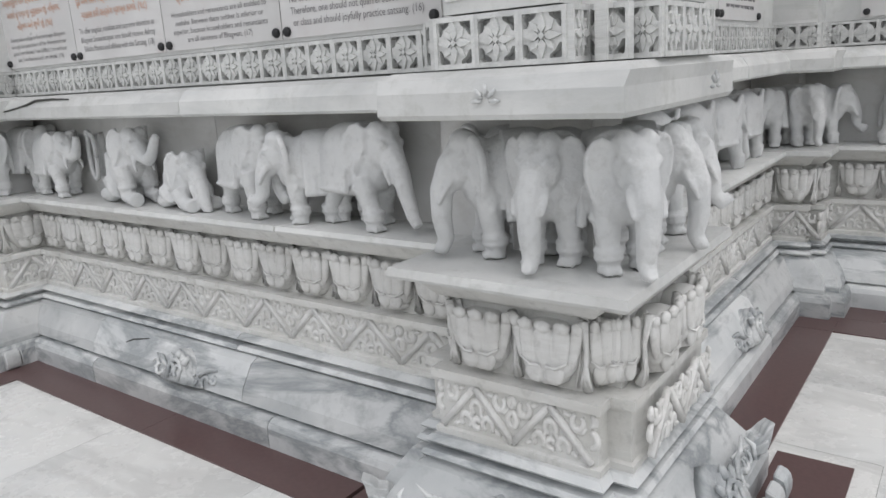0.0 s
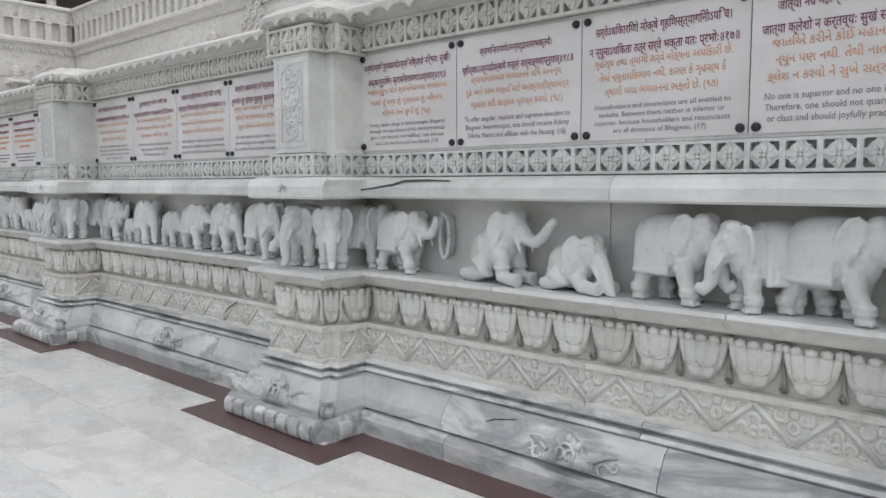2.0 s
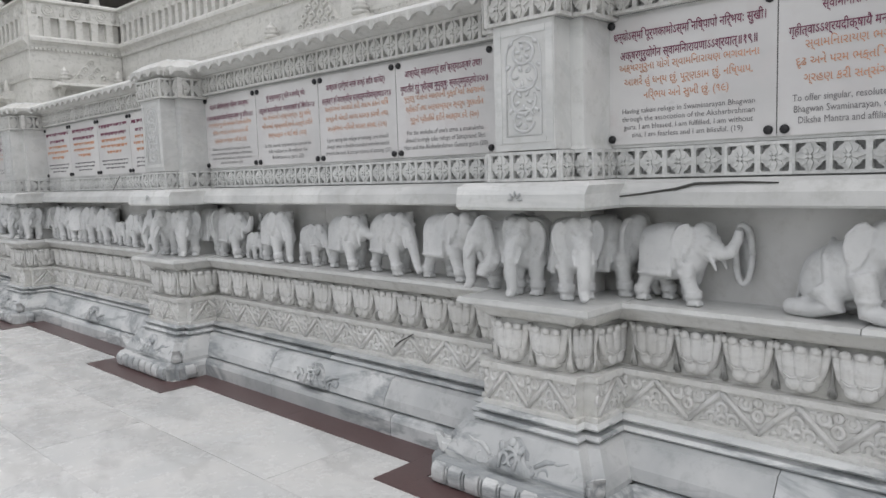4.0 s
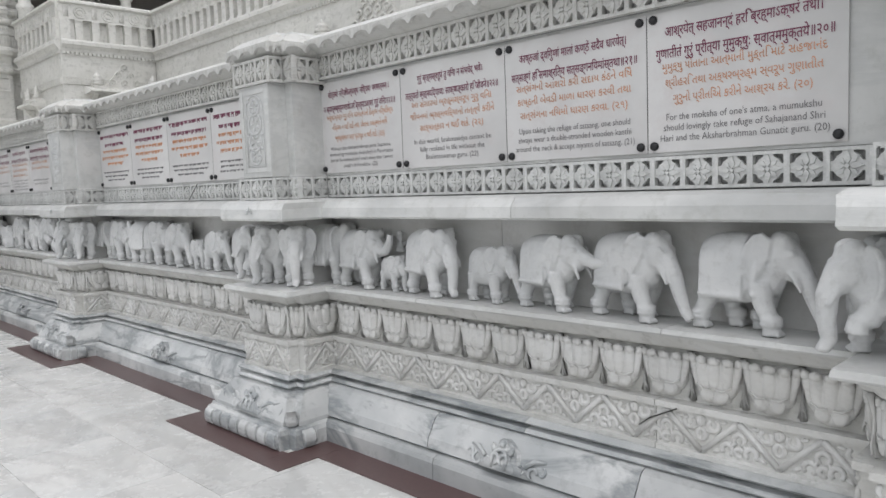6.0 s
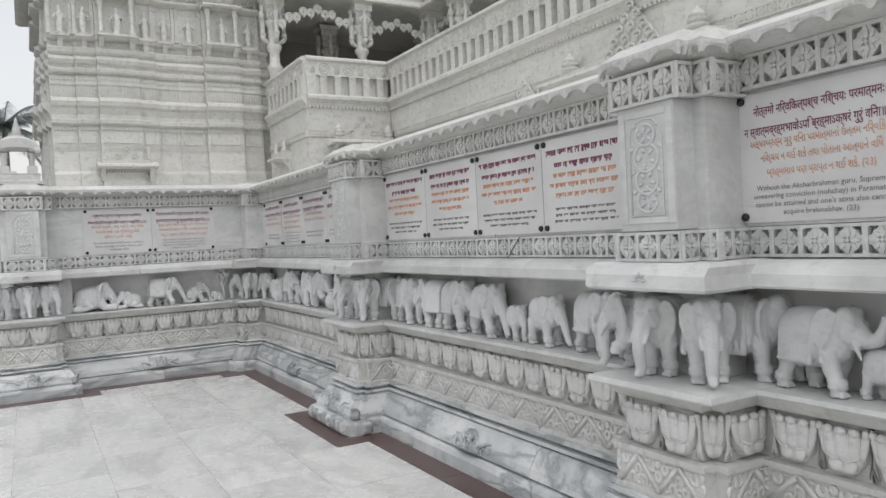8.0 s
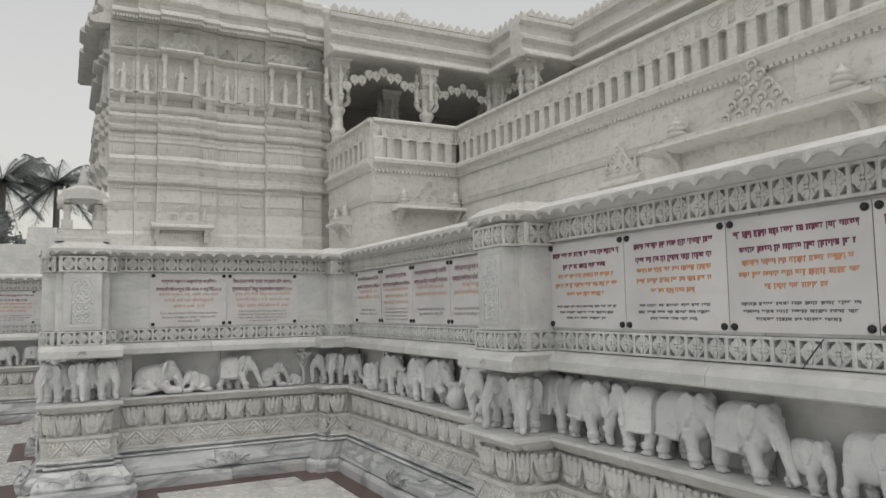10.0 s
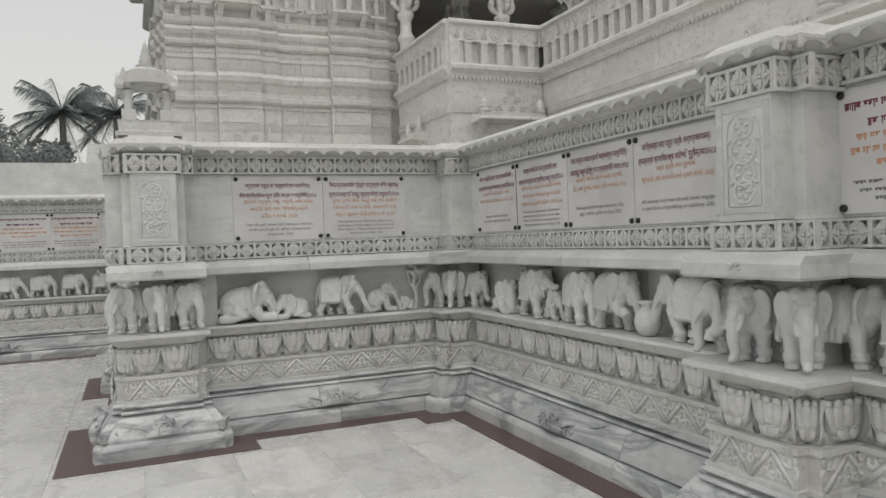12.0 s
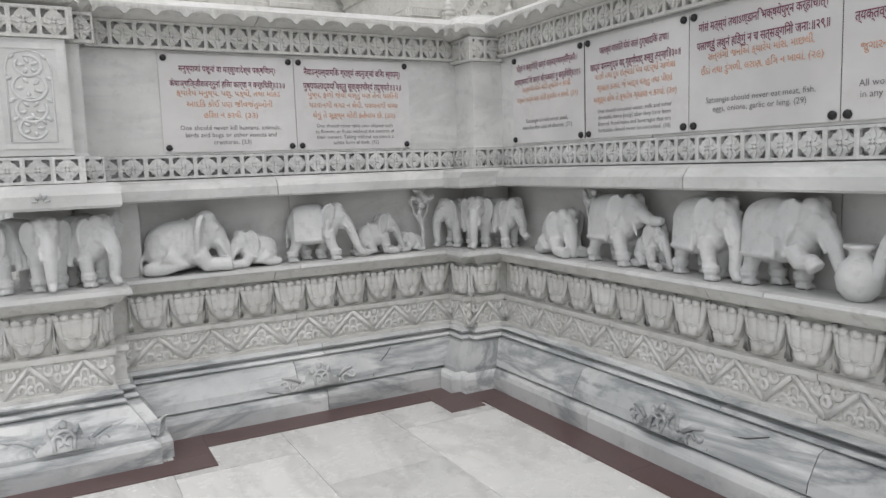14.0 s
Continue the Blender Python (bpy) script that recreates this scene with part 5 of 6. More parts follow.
# window canopies with pierced pediments
def canopy(m, w, z, out, apex, urns, jali=False, ped=.27):
    th = empty("window_canopy", m, "carved marble window canopy with pierced pediment and urns", "canopy", "window canopies of the terrace")
    bm = bmesh.new()
    prism(bm, [(-out, z - .02), (-out - .03, z + .0), (-out - .02, z + .05), (-.05, z + .16), (.05, z + .16), (.05, z - .04), (-.1, z - .06)], -w / 2, w / 2)
    part("slab", bm, M_FAR, th)
    bm = bmesh.new()
    prism(bm, [(-out * .6, z + .10), (-out * .6, z + .19), (.05, z + .22), (.05, z + .10)], -w * .42, w * .42)
    part("upper_slab", bm, M_FAR, th)
    bm = bmesh.new()
    h = apex - z - .2
    rows = max(2, int(h / .17))
    for r in range(rows):
        span = w * ped * (1 - r / rows)
        n = max(1, rows - r)
        for i in range(n):
            x = -span + 2 * span * (i + .5) / n
            arc(bm, x, z + .24 + h * (r + .3) / rows, h / rows * .42, -30, 260, h * .035, -.12, 8)
            ball(bm, (x, -.12, z + .22 + h * (r + .3) / rows), (h * .05, .04, h * .06), None, 1)
    slab2d(bm, [(-w * ped * 1.1, z + .18), (w * ped * 1.1, z + .18), (0, apex - .03)], -.10, .0)
    part("pediment", bm, M_FAR, th, "pierced triangular pediment")
    for s in (-1, 1):
        bm = bmesh.new()
        k = urns
        lathe(bm, [(.10 * k, z + .19), (.16 * k, z + .22), (.17 * k, z + .27), (.12 * k, z + .29), (.15 * k, z + .31), (.16 * k, z + .36), (.11 * k, z + .39), (.13 * k, z + .41), (.10 * k, z + .46), (.03 * k, z + .53), (.01, z + .58)], 14, s * w * .36, -out * .4)
        part("urn", bm, M_FAR, th, smooth=True)
        bm = bmesh.new()
        prism(bm, [(-out * .75, z - .02), (.05, z - .02), (.05, z - .42), (-.06, z - .40), (-.1, z - .25)], s * w * .40 - .06, s * w * .40 + .06)
        part("bracket", bm, M_FAR, th)
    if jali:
        # backing in the shade-toned colour, so the grille's openings look dark
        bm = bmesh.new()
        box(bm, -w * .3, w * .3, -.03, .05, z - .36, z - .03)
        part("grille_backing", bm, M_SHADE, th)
        bm = bmesh.new()
        for i in range(-6, 7):
            x = i * w * .05
            for s in (-1, 1):
                bar(bm, (x - s * .10, z - .36), (x + s * .10, z - .03), .025, -.05, -.03)
        part("grille", bm, M_FAR, th, "pierced stone grille")


canopy(pose(-.02, TERR_Y, 0), 4.3, 4.44, .55, 5.58, 1.1, False, .165)
canopy(pose(-3.24, TERR_Y, 0), 1.15, 4.08, .14, 4.86, .25, False, .40)
canopy(pose(PROJ_X, 5.85, 0, 0, 0, 90), 2.15, 4.36, .45, 5.20, .9, False, .24)
canopy(pose(TOWER_X + .13, -.03, 0, 0, 0, 90), 1.65, 4.08, .4, 4.72, .3, True)
canopy(pose(-12.1, PROJ_Y, 0), 1.1, 4.15, .4, 4.5, .5)

# ---- tower of the shrine ----
tower = empty("shrine_tower", pose(TOWER_X, 0, 0, 0, 0, 90), "carved marble shrine tower wall with mouldings and niches", "tower", kind="structure")
TOWER = [
    ("base_course", [(-.18, 0), (-.18, 3.9), (-.10, 4.0), (-.10, 5.30), (.9, 5.30), (.9, 0)]),
    ("moulding", [(-.14, 5.302), (-.24, 5.36), (-.26, 5.46), (-.16, 5.50), (-.12, 5.62), (-.20, 5.80), (-.30, 5.86), (-.34, 5.98), (-.30, 6.06), (-.12, 6.12), (.9, 6.12), (.9, 5.302)]),
    ("carved_course", [(-.08, 6.122), (-.08, 6.45), (-.13, 6.50), (-.10, 6.70), (-.06, 6.78), (.9, 6.78), (.9, 6.122)]),
    ("moulding", [(-.10, 6.782), (-.20, 6.84), (-.22, 6.92), (-.12, 6.98), (-.08, 7.04), (-.18, 7.10), (-.24, 7.20), (-.16, 7.28), (-.06, 7.34), (-.16, 7.42), (-.20, 7.52), (-.06, 7.60), (.9, 7.60), (.9, 6.782)]),
    ("niche_course", [(.0, 7.602), (.0, 7.75), (-.16, 7.80), (-.20, 7.88), (-.02, 7.94), (0, 9.0), (-.14, 9.04), (-.26, 9.10), (-.28, 9.16), (-.06, 9.24), (.9, 9.24), (.9, 7.602)]),
    ("frieze_course", [(-.02, 9.242), (-.02, 9.78), (-.10, 9.84), (-.12, 9.92), (-.06, 9.96), (.9, 9.96), (.9, 9.242)]),
    ("eave", [(-.20, 9.962), (-.55, 9.95), (-.66, 10.02), (-.64, 10.10), (-.30, 10.28), (-.30, 10.40), (-.46, 10.50), (-.46, 10.58), (-.2, 10.70), (-.1, 11.1), (-.26, 11.2), (-.26, 11.35), (.1, 11.6), (.9, 11.6), (.9, 9.962)]),
]
STRIPS = [(-1.92, -1.26, .22), (-1.26, -.69, .14), (-.69, .45, 0.0), (.45, .94, .12), (.94, 1.57, .24), (1.57, 2.36, .22), (2.36, 3.47, .03), (3.47, 4.14, .16), (4.14, 4.45, .34)]
for x0, x1, back in STRIPS:
    for name, profile in TOWER:
        bm = bmesh.new()
        prism(bm, [(y + back if y < .9 else y + .6, z) for y, z in profile], x0 + .0015, x1 - .0015)
        part(name, bm, M_FAR, tower)
    n = int((x1 - x0) / .075)
    bm = bmesh.new()
    for i in range(n):
        x = x0 + (x1 - x0) * (i + .5) / n
        box(bm, x - .022, x + .022, back - .11, back, 6.20, 6.40)
        box(bm, x - .03, x + .03, back - .62, back - .3, 9.88, 9.955)
    tagged(part("dentil_course", bm, M_FAR, tower), kind="stuff")
    cells(tower, T((0, back - .115, 0)), x0 + .03, x1 - .03, 4.58, 4.74, CELL_FAR, .16)
bm = bmesh.new()
box(bm, -1.88, 4.4, .85, 8.0, 0, 11.4)
part("core", bm, M_FAR, tower)
for x0, x1, back in ((-14.95, -14.45, .10), (-15.5, -14.95, 0.0), (-16.6, -15.5, -.12), (-17.4, -16.6, 0.0), (-21.0, -17.4, -.1)):
    for name, profile in TOWER:
        bm = bmesh.new()
        prism(bm, [(y + back if y < .9 else y + .6, z) for y, z in profile], x0 + .0015, x1 - .0015)
        part(name, bm, M_FAR, tower, m=pose(0, 0, 0, 0, 0, -90) @ T((-TOWER_X, -1.90, 0)))


def figure(m, h, seed):
    """A plain carved shape standing in a niche."""
    rnd = random.Random(seed)
    bm = bmesh.new()
    lean = rnd.uniform(-.04, .04)
    lathe(bm, [(.16, 0), (.16, .05), (.09, .07), (.11, .25), (.12, .42), (.08, .52), (.12, .66), (.10, .74), (.04, .77), (.065, .84), (.06, .92), (.02, 1.0)], 10)
    for v in bm.verts:
        v.co.x += lean * math.sin(v.co.z * 3)
        v.co.y *= .7
    for s in (-1, 1):
        tube(bm, [(s * .11, 0, .70), (s * .19, -.03, .55), (s * rnd.uniform(.10, .2), -.07, rnd.uniform(.42, .62))], [.035, .03, .025], 6)
    bmesh.ops.scale(bm, vec=(h, h, h), verts=bm.verts[:])
    ob = part("niche_statue", bm, M_FAR, None, m=m, smooth=True)
    tagged(ob, "small weathered marble figure standing in a wall niche", "statue", "figures in the shrine tower's niches")


def crest_part(parent, x, z, hw, h, back):
    """A pierced pediment of curls on a wall's face."""
    bm = bmesh.new()
    slab2d(bm, [(x - hw, z), (x + hw, z), (x + hw * .96, z + h * .22), (x + hw * .66, z + h * .45), (x + hw * .40, z + h * .60), (x + hw * .18, z + h * .86), (x, z + h), (x - hw * .18, z + h * .86), (x - hw * .40, z + h * .60), (x - hw * .66, z + h * .45), (x - hw * .96, z + h * .22)], back - .08, back)
    for r in range(3):
        n = 4 - r
        for i in range(n):
            cx, cz = x + (i - (n - 1) / 2) * hw * .46, z + h * (.17 + .27 * r)
            arc(bm, cx, cz, h * .10, 0, 330, h * .040, back - .10, 8)
            ball(bm, (cx, back - .10, cz), (h * .05, .03, h * .05), None, 1)
    part("crest", bm, M_FAR, parent, smooth=True)


tm = pose(TOWER_X, 0, 0, 0, 0, 90)
for k, (x0, x1, back) in enumerate(STRIPS[:-1]):
    x = (x0 + x1) / 2
    wide = x1 - x0 > 1.0
    figure(tm @ T((x, back - (.22 if wide else .14), 7.945)), .80, k)
    # pilasters at the edges, a corbel and a shelf under the figure
    for s in (-1, 1):
        bm = bmesh.new()
        px = x + s * ((x1 - x0) / 2 - .05)
        box(bm, px - .045, px + .045, back - .06, back + .02, 7.95, 9.0)
        box(bm, px - .06, px + .06, back - .08, back + .02, 8.84, 8.94)
        box(bm, px - .06, px + .06, back - .08, back + .02, 7.95, 8.03)
        part("pilaster", bm, M_FAR, tower)
    half = .52 if wide else min(.24, (x1 - x0) * .4)
    out = .45 if wide else .27
    bm = bmesh.new()
    prism(bm, [(back - out, 7.86), (back - out, 7.93), (back, 7.942), (back, 7.76), (back - out * .7, 7.82)], x - half, x + half)
    part("niche_shelf", bm, M_FAR, tower)
    bm = bmesh.new()
    for s in ((-1, 1) if wide else (0,)):
        prism(bm, [(back - out * .85, 7.83), (back, 7.83), (back, 7.50), (back - .10, 7.56), (back - out * .5, 7.72)], x + s * half * .8 - .07, x + s * half * .8 + .07)
    part("corbel", bm, M_FAR, tower)
    if wide:
        for s in (-1, 1):
            bm = bmesh.new()
            lathe(bm, [(.08, 7.94), (.08, 8.02), (.055, 8.06), (.06, 8.4), (.075, 8.44), (.055, 8.48), (.06, 8.75), (.085, 8.8), (.09, 8.95), (.07, 9.04)], 10, x + s * .42, back - .28)
            part("colonnette", bm, M_FAR, tower, smooth=True)
        bm = bmesh.new()
        prism(bm, [(back - .48, 9.02), (back - .52, 9.06), (back - .50, 9.12), (back, 9.24), (back, 9.0)], x - .60, x + .60)
        part("niche_hood", bm, M_FAR, tower)
        crest_part(tower, x, 9.22, .54, .56, back - .10)
    else:
        crest_part(tower, x, 9.25, (x1 - x0) * .36, .30, back)
    # fine rows of dentils
    n = max(2, int((x1 - x0) / .09))
    bm = bmesh.new()
    for i in range(n):
        u = x0 + (x1 - x0) * (i + .5) / n
        for z, d in ((6.62, .13), (7.00, .10), (5.18, .13)):
            box(bm, u - .028, u + .028, back - d - .02, back, z, z + .07)
    tagged(part("dentil_course", bm, M_FAR, tower), kind="stuff")
    # sunk panel on the plain course
    if x1 - x0 > .45:
        bm = bmesh.new()
        a, b, c, d = x0 + .08, x1 - .08, 4.80, 5.22
        for q in ((a, b, c, c + .04), (a, b, d - .04, d), (a, a + .04, c + .041, d - .041), (b - .04, b, c + .041, d - .041)):
            box(bm, q[0], q[1], back - .13, back - .09, q[2], q[3])
        part("panel_frame", bm, M_FAR, tower)

# ---- pillared hall on the terrace ----
hall = empty("pillared_hall", pose(0, 0, 0), "open pillared marble hall with deep carved eaves", "hall", kind="structure")
EAVE = [(-.0, 9.42), (-.30, 9.38), (-.36, 9.42), (-.34, 9.50), (-.05, 9.72), (-.05, 9.86), (-.22, 9.96), (-.22, 10.06), (.02, 10.2), (.02, 10.45), (-.16, 10.55), (-.16, 10.68), (.5, 10.74), (.5, 9.42)]
for m, a, b in ((pose(-12.75, 0, 0, 0, 0, 90), 4.0, 9.75), (pose(0, 9.7, 0), -12.75, -10.6), (pose(-10.6, 0, 0, 0, 0, 90), 9.7, 11.5), (pose(0, 11.5, 0), -10.6, 14.0)):
    bm = bmesh.new()
    prism(bm, EAVE, a - (.3 if b - a < 3 else 0), b + .0)
    part("eave", bm, M_FAR, hall, m=m)
    n = int((b - a) / .3)
    bm = bmesh.new()
    for i in range(n):
        x = a + (b - a) * (i + .5) / n
        slab2d(bm, [(x - .13, 10.74), (x + .13, 10.74), (x + .10, 10.88), (x, 10.98), (x - .10, 10.88)], -.10, .05)
    tagged(part("crest", bm, M_FAR, hall, m=m), kind="stuff")
for s in ((-22, -12.9, 4.4, 20, 9.6, 10.7), (-12.9, 14, 11.9, 20, 9.601, 10.699), (-12.9, -10.9, 10.05, 11.9, 9.602, 10.698)):
    bm = bmesh.new()
    box(bm, *s)
    part("roof_slab", bm, M_FAR, hall)
# inner walls coloured darker than the marble to stand in for the hall's shade
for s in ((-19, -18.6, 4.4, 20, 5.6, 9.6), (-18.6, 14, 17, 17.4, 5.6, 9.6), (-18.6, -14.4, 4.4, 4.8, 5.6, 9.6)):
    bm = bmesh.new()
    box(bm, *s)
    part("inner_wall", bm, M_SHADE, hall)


def hall_column(x, y):
    th = empty("hall_column", pose(x, y, 5.6), "carved marble column with bracket figures", "column", "columns of the pillared hall")
    bm = bmesh.new()
    lathe(bm, [(.30, 0), (.30, .25), (.22, .32), (.20, .5), (.19, 1.5), (.24, 1.56), (.24, 1.66), (.17, 1.74), (.15, 2.1), (.22, 2.2), (.24, 2.3), (.16, 2.4), (.17, 2.9), (.26, 3.0), (.26, 3.1)], 16)
    part("shaft", bm, M_FAR, th, smooth=True)
    bm = bmesh.new()
    rings(bm, [(3.1, .20, .20), (3.2, .24, .24), (3.35, .22, .22), (3.5, .25, .25), (3.56, .31, .31), (3.74, .31, .31), (3.78, .36, .36), (3.9, .38, .38)])
    part("capital", bm, M_FAR, th)
    for a in (0, 90, 180, 270):
        bm = bmesh.new()
        lathe(bm, [(.09, 2.62), (.10, 2.70), (.06, 2.74), (.08, 2.90), (.09, 3.05), (.06, 3.14), (.10, 3.28), (.08, 3.36), (.04, 3.40), (.07, 3.48), (.06, 3.54), (.02, 3.62)], 10, .34, 0)
        for s in (-1, 1):
            tube(bm, [(.34, s * .09, 3.32), (.37, s * .17, 3.20), (.42, s * .10, 3.10)], [.035, .03, .025], 6)
        tube(bm, [(.15, 0, 2.40), (.32, 0, 2.52), (.36, 0, 2.63)], [.06, .08, .09], 8)
        part("bracket_figure", bm, M_FAR, th, m=Matrix.Rotation(radians(a), 4, "Z"), smooth=True)


for x, y in ((-13.35, 4.46), (-12.9, 7.3), (-10.95, 10.0), (-12.9, 10.0), (-16.0, 7.3), (-16.0, 11.5), (-10.9, 12.2), (-7.2, 12.0), (-3.5, 12.0), (.2, 12.0)):
    hall_column(x, y)


def garland(m, x0, x1, z, rise):
    """A cusped arch hung between two columns."""
    bm = bmesh.new()
    n = 11
    for i in range(n):
        t = (i + .5) / n
        x = x0 + (x1 - x0) * t
        zz = z + rise * (1 - abs(2 * t - 1) ** 1.4) + (.07 if i % 2 else -.03)
        r = (x1 - x0) / n * .60
        arc(bm, x, zz, r * .75, 0, 345, r * .34, 0, 12)
        slab2d(bm, [(x + r * .8 * math.cos(a), zz + r * .8 * math.sin(a)) for a in [2 * math.pi * j / 12 for j in range(12)]], -.03, .05)
        ball(bm, (x, -.04, zz), (r * .3, .06, r * .3), None, 1)
        tube(bm, [(x, 0, zz - r * .6), (x, 0, zz - r * 1.35)], [.06, .015], 6)
    part("cusped_arch", bm, M_FAR, hall, m=m)


garland(pose(-12.9, 0, 0, 0, 0, 90), 4.5, 7.15, 8.5, .55)
garland(pose(-12.9, 0, 0, 0, 0, 90), 7.45, 9.9, 8.4, .5)
garland(pose(0, 10.0, 0), -12.8, -11.1, 8.5, .4)
garland(pose(0, 12.0, 0), -10.8, -7.3, 8.5, .5)
garland(pose(0, 12.0, 0), -7.0, -3.6, 8.5, .5)
for x, y, r in ((-16.2, 8.0, 1.7), (-9.0, 14.5, 2.2), (-17.5, 1.5, 2.2)):
    th = empty("roof_dome", pose(x, y, 10.6), "ribbed marble roof dome with finial", "dome", "domes on the roof")
    bm = bmesh.new()
    lathe(bm, [(r * 1.1, 0), (r * 1.1, .3), (r, .35), (r * .97, .6), (r * .86, 1.0), (r * .66, 1.35), (r * .4, 1.6), (r * .15, 1.72)], 28)
    part("shell", bm, M_FAR, th, smooth=True)
    bm = bmesh.new()
    lathe(bm, [(r * .22, 1.68), (r * .26, 1.78), (r * .1, 1.86), (r * .14, 1.98), (r * .05, 2.1), (.01, 2.35)], 14)
    part("finial", bm, M_FAR, th, smooth=True)

# ---- small kiosk on the corner pier ----
def kiosk(x, y, z):
    th = empty("roof_kiosk", pose(x, y, z) @ Matrix.Scale(.9, 4), "small domed marble kiosk on the corner pier", "kiosk")
    for name, lv in (("base_slab", [(0, .27, .27), (.035, .27, .27)]), ("base_block", [(.036, .245, .245), (.05, .24, .24), (.12, .24, .24), (.135, .25, .25)])):
        bm = bmesh.new()
        rings(bm, lv)
        part(name, bm, M_CREAM, th)
    for sx in (-1, 1):
        for sy in (-1, 1):
            bm = bmesh.new()
            rings(bm, [(.135, .058, .058), (.235, .058, .058)], sx * .155, sy * .155)
            part("post_base", bm, M_CREAM, th)
            bm = bmesh.new()
            lathe(bm, [(.042, 0.235), (.035, 0.250), (.034, 0.360), (.048, 0.380), (.05, 0.400), (.03, 0.410)], 12, sx * .155, sy * .155)
            part("post", bm, M_CREAM, th, smooth=True)
            bm = bmesh.new()
            lathe(bm, [(.055, 0.420), (.062, 0.450), (.05, 0.500), (.025, 0.540), (.012, 0.580), (.002, 0.600)], 12, sx * .185, sy * .185)
            part("corner_finial", bm, M_CREAM, th, smooth=True)
    n = 14
    outline = [(-.25 * math.cos(math.pi * i / n), .40 + .07 * math.sin(math.pi * i / n)) for i in range(n + 1)]
    outline += [(-.26 * math.cos(math.pi * i / n), .43 + .15 * math.sin(math.pi * i / n)) for i in range(n, -1, -1)]
    for a in (0, 90, 180, 270):
        bm = bmesh.new()
        slab2d(bm, outline, -.25, -.19)
        part("curved_eave", bm, M_CREAM, th, "curved eave with rolled ends", m=Matrix.Rotation(radians(a), 4, "Z"))
    bm = bmesh.new()
    lathe(bm, [(.235, 0.470), (.24, 0.500), (.215, 0.560), (.15, 0.610), (.09, 0.635), (.07, 0.640), (.085, 0.655), (.05, 0.675), (.06, 0.690), (.045, 0.710), (.05, 0.735), (.032, 0.765), (.035, 0.785), (.018, 0.820), (.02, 0.835), (.004, 0.885)], 20)
    part("dome", bm, M_CREAM, th, smooth=True)
kiosk(EAST_X + .04, NEAR_Y - .03, 2.4235)

# low stepped roof behind the far wall
low = empty("low_roof", pose(0, 0, 0), "low stepped marble roof behind the far wall", "roof", kind="structure")
for k, s in enumerate(((-12, WEST_X - .5, -14, -2.75, 2.40, 2.70), (-12, WEST_X - .80, -14, -2.78, 2.70, 2.98), (-12, WEST_X - .85, -3.55, -2.80, 2.98, 3.30), (-12, WEST_X - .42, -14, -2.5, 0, 2.40))):
    bm = bmesh.new()
    box(bm, *s, .03 if k < 3 else 0)
    part("roof_course", bm, M_WHITE, low)

# ---- palms and trees beyond ----
M_TRUNK = plain("palm_bark", (0.27, 0.25, 0.23), 0.9, 0, 0.3, 8)
def leafy(name, colour, scale):
    """Leaves that let some light through."""
    m = plain(name, colour, 0.6, 0, 0.35, scale)
    n, l = m.node_tree.nodes, m.node_tree.links
    thin = n.new("ShaderNodeBsdfTranslucent")
    thin.inputs["Color"].default_value = (*[c * 2.2 for c in colour], 1)
    mix = n.new("ShaderNodeMixShader")
    mix.inputs["Fac"].default_value = 0.65
    l.new(n["Principled BSDF"].outputs[0], mix.inputs[1])
    l.new(thin.outputs[0], mix.inputs[2])
    l.new(mix.outputs[0], n["Material Output"].inputs["Surface"])
    return m


# paler and greyer than real foliage: distance haze put into the leaf colour
M_FROND = leafy("hazed_palm_leaf", (0.19, 0.205, 0.20), 2)
M_TREE = leafy("hazed_tree_leaf", (0.19, 0.205, 0.20), 1.2)


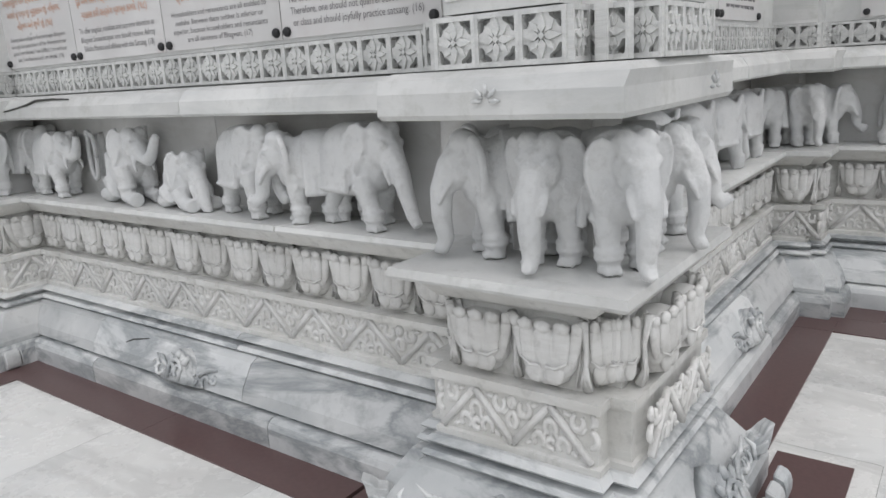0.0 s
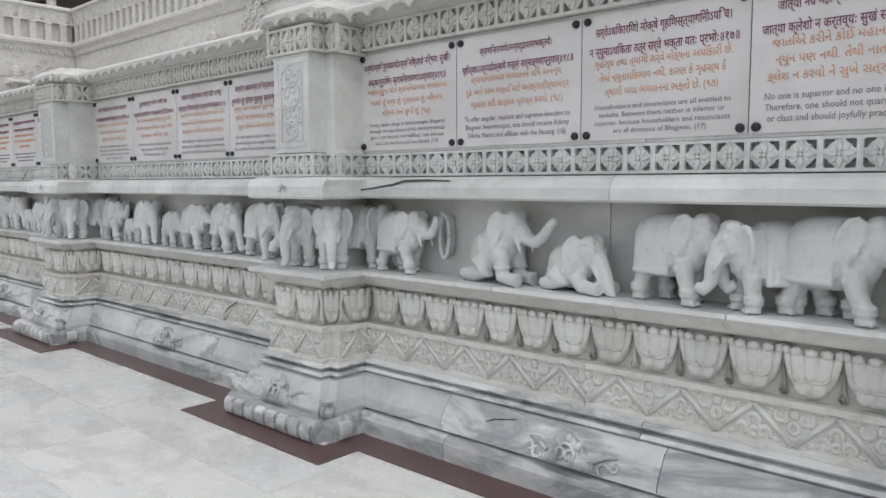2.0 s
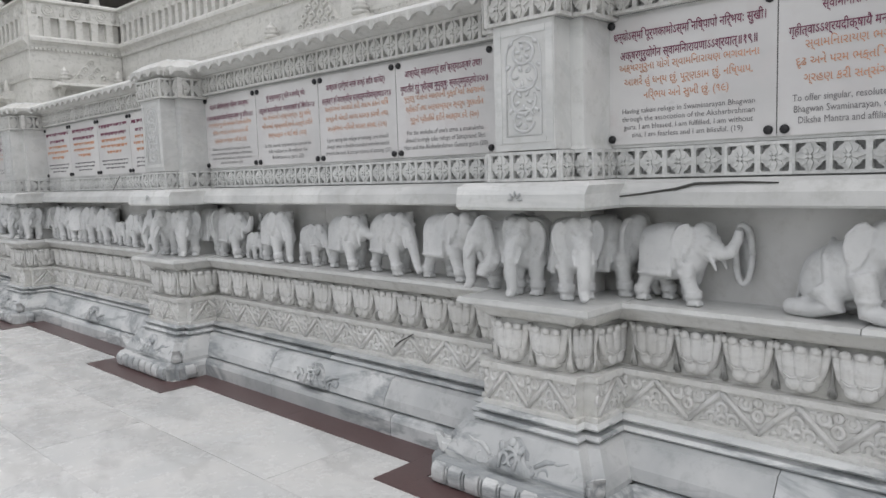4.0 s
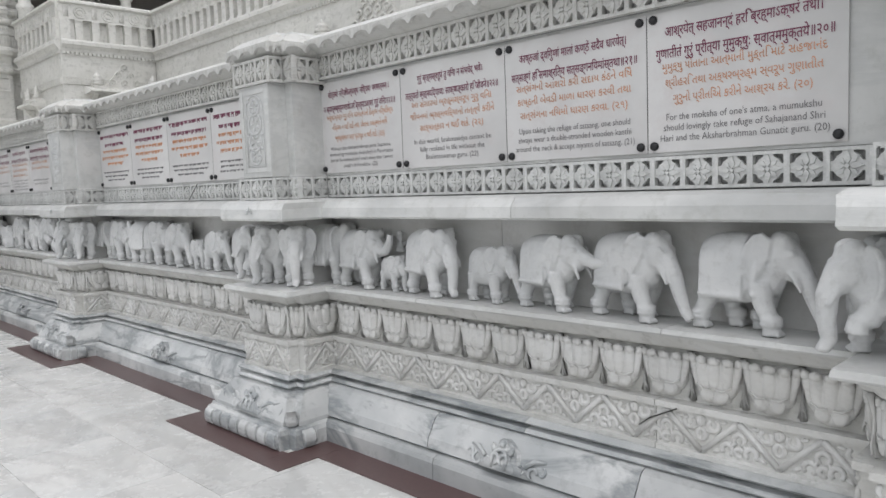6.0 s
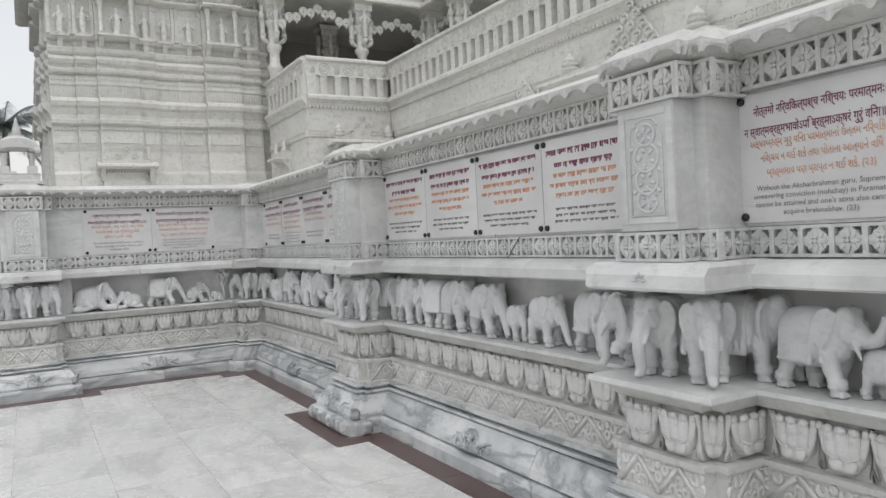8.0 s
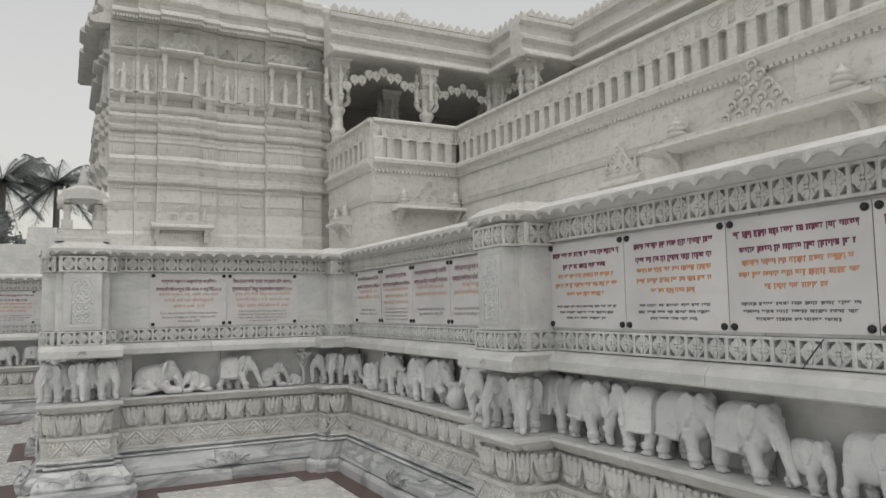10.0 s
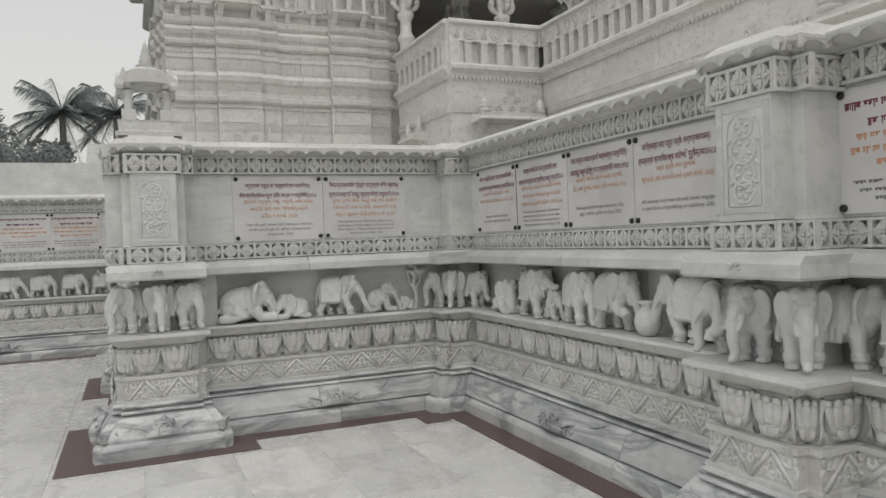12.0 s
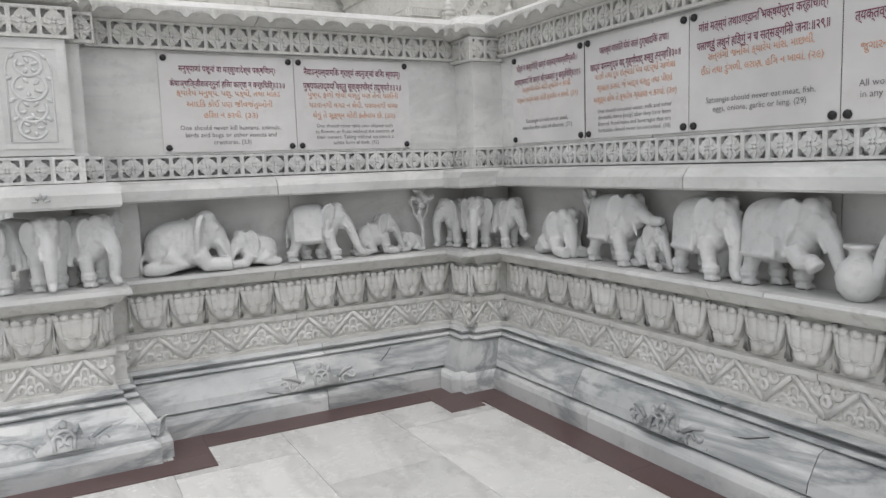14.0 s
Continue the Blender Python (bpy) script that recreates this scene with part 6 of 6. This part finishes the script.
def palm(x, y, h, seed, spread=2.0):
    rnd = random.Random(seed)
    th = empty("palm_tree", pose(x, y, 0), "tall grey-green coconut palm in the haze", "tree", "palms beyond the wall")
    bm = bmesh.new()
    tube(bm, [(.3, 0, 0), (.15, 0, h * .4), (0, 0, h * .75), (0, 0, h)], [.22, .17, .15, .13], 10)
    part("trunk", bm, M_TRUNK, th)
    bm = bmesh.new()
    for k in range(30):
        a = k * 2.4 + rnd.uniform(-.2, .2)
        up = rnd.uniform(-.9, 1.45)
        L = spread * rnd.uniform(.85, 1.15)
        d = Vector((math.cos(a), math.sin(a), 0))
        side = Vector((-math.sin(a), math.cos(a), 0))
        pts = []
        for i in range(10):
            t = i / 9
            pts.append(Vector((0, 0, h)) + d * (L * t * math.cos(up * .6) * (1 - .12 * t)) + Vector((0, 0, L * (t * math.sin(up) - (.22 + .20 * max(0, up)) * t * t))))
        tube(bm, [tuple(p) for p in pts], [.03 - .0025 * i for i in range(10)], 5)
        for i in range(1, 10):
            for q in (0, .25, .5, .75):
                base = pts[i - 1].lerp(pts[i], q)
                l = L * .34 * math.sin(math.pi * min(1, (i + q) / 10.5)) + .1
                for s in (-1, 1):
                    tip = base + side * (s * l * .75) + d * (l * .45) + Vector((0, 0, -l * rnd.uniform(.35, .75)))
                    w = d * .028
                    v = [bm.verts.new(base - w), bm.verts.new(base + w), bm.verts.new(tip)]
                    bm.faces.new(v)
    part("crown", bm, M_FROND, th)


palm(-30, -5.48, 7.7, 1, 2.3)
palm(-32, -3.35, 8.1, 2, 2.3)


def tree(x, y, h, r, seed):
    rnd = random.Random(seed)
    th = empty("leafy_tree", pose(x, y, 0), "dark dense leafy tree in the haze", "tree", "trees beyond the wall")
    bm = bmesh.new()
    tube(bm, [(0, 0, 0), (.1, 0, h * .3), (0, .1, h * .55)], [.3, .24, .16], 8)
    for k in range(5):
        a = k * 1.256
        tube(bm, [(.05, 0, h * .4), (r * .4 * math.cos(a), r * .4 * math.sin(a), h * .62), (r * .7 * math.cos(a), r * .7 * math.sin(a), h * .8)], [.14, .09, .04], 6)
    part("trunk", bm, M_TRUNK, th)
    verts, faces = [], []
    clumps = []
    for k in range(26):
        a, u = rnd.uniform(0, 6.283), rnd.uniform(-.6, 1)
        rr = r * rnd.uniform(.35, .95) * math.sqrt(max(.05, 1 - u * u * .8))
        clumps.append((rr * math.cos(a), rr * math.sin(a), h * .66 + u * h * .30, r * rnd.uniform(.22, .40)))
    for cx, cy, cz, cr in clumps:
        for j in range(230):
            v = Vector((rnd.gauss(0, 1), rnd.gauss(0, 1), rnd.gauss(0, 1))).normalized() * cr * rnd.uniform(.6, 1.05)
            c = Vector((cx, cy, cz)) + v
            a = Vector((rnd.gauss(0, 1), rnd.gauss(0, 1), rnd.gauss(0, .6))).normalized() * .13
            b = a.orthogonal().normalized() * .055
            i = len(verts)
            verts += [c - a, c + b, c + a, c - b]
            faces.append((i, i + 1, i + 2, i + 3))
    me = bpy.data.meshes.new("crown")
    me.from_pydata(verts, [], faces)
    me.materials.append(M_TREE)
    again("crown", me, th)


tree(-30, -9.2, 8.0, 2.4, 4)
tree(-34, -12.5, 9.0, 3.0, 5)
tree(-28.5, -6.6, 6.2, 2.3, 6)
tree(-29, -10.8, 7.4, 2.6, 8)
tree(-36, -3.4, 5.2, 2.4, 7)
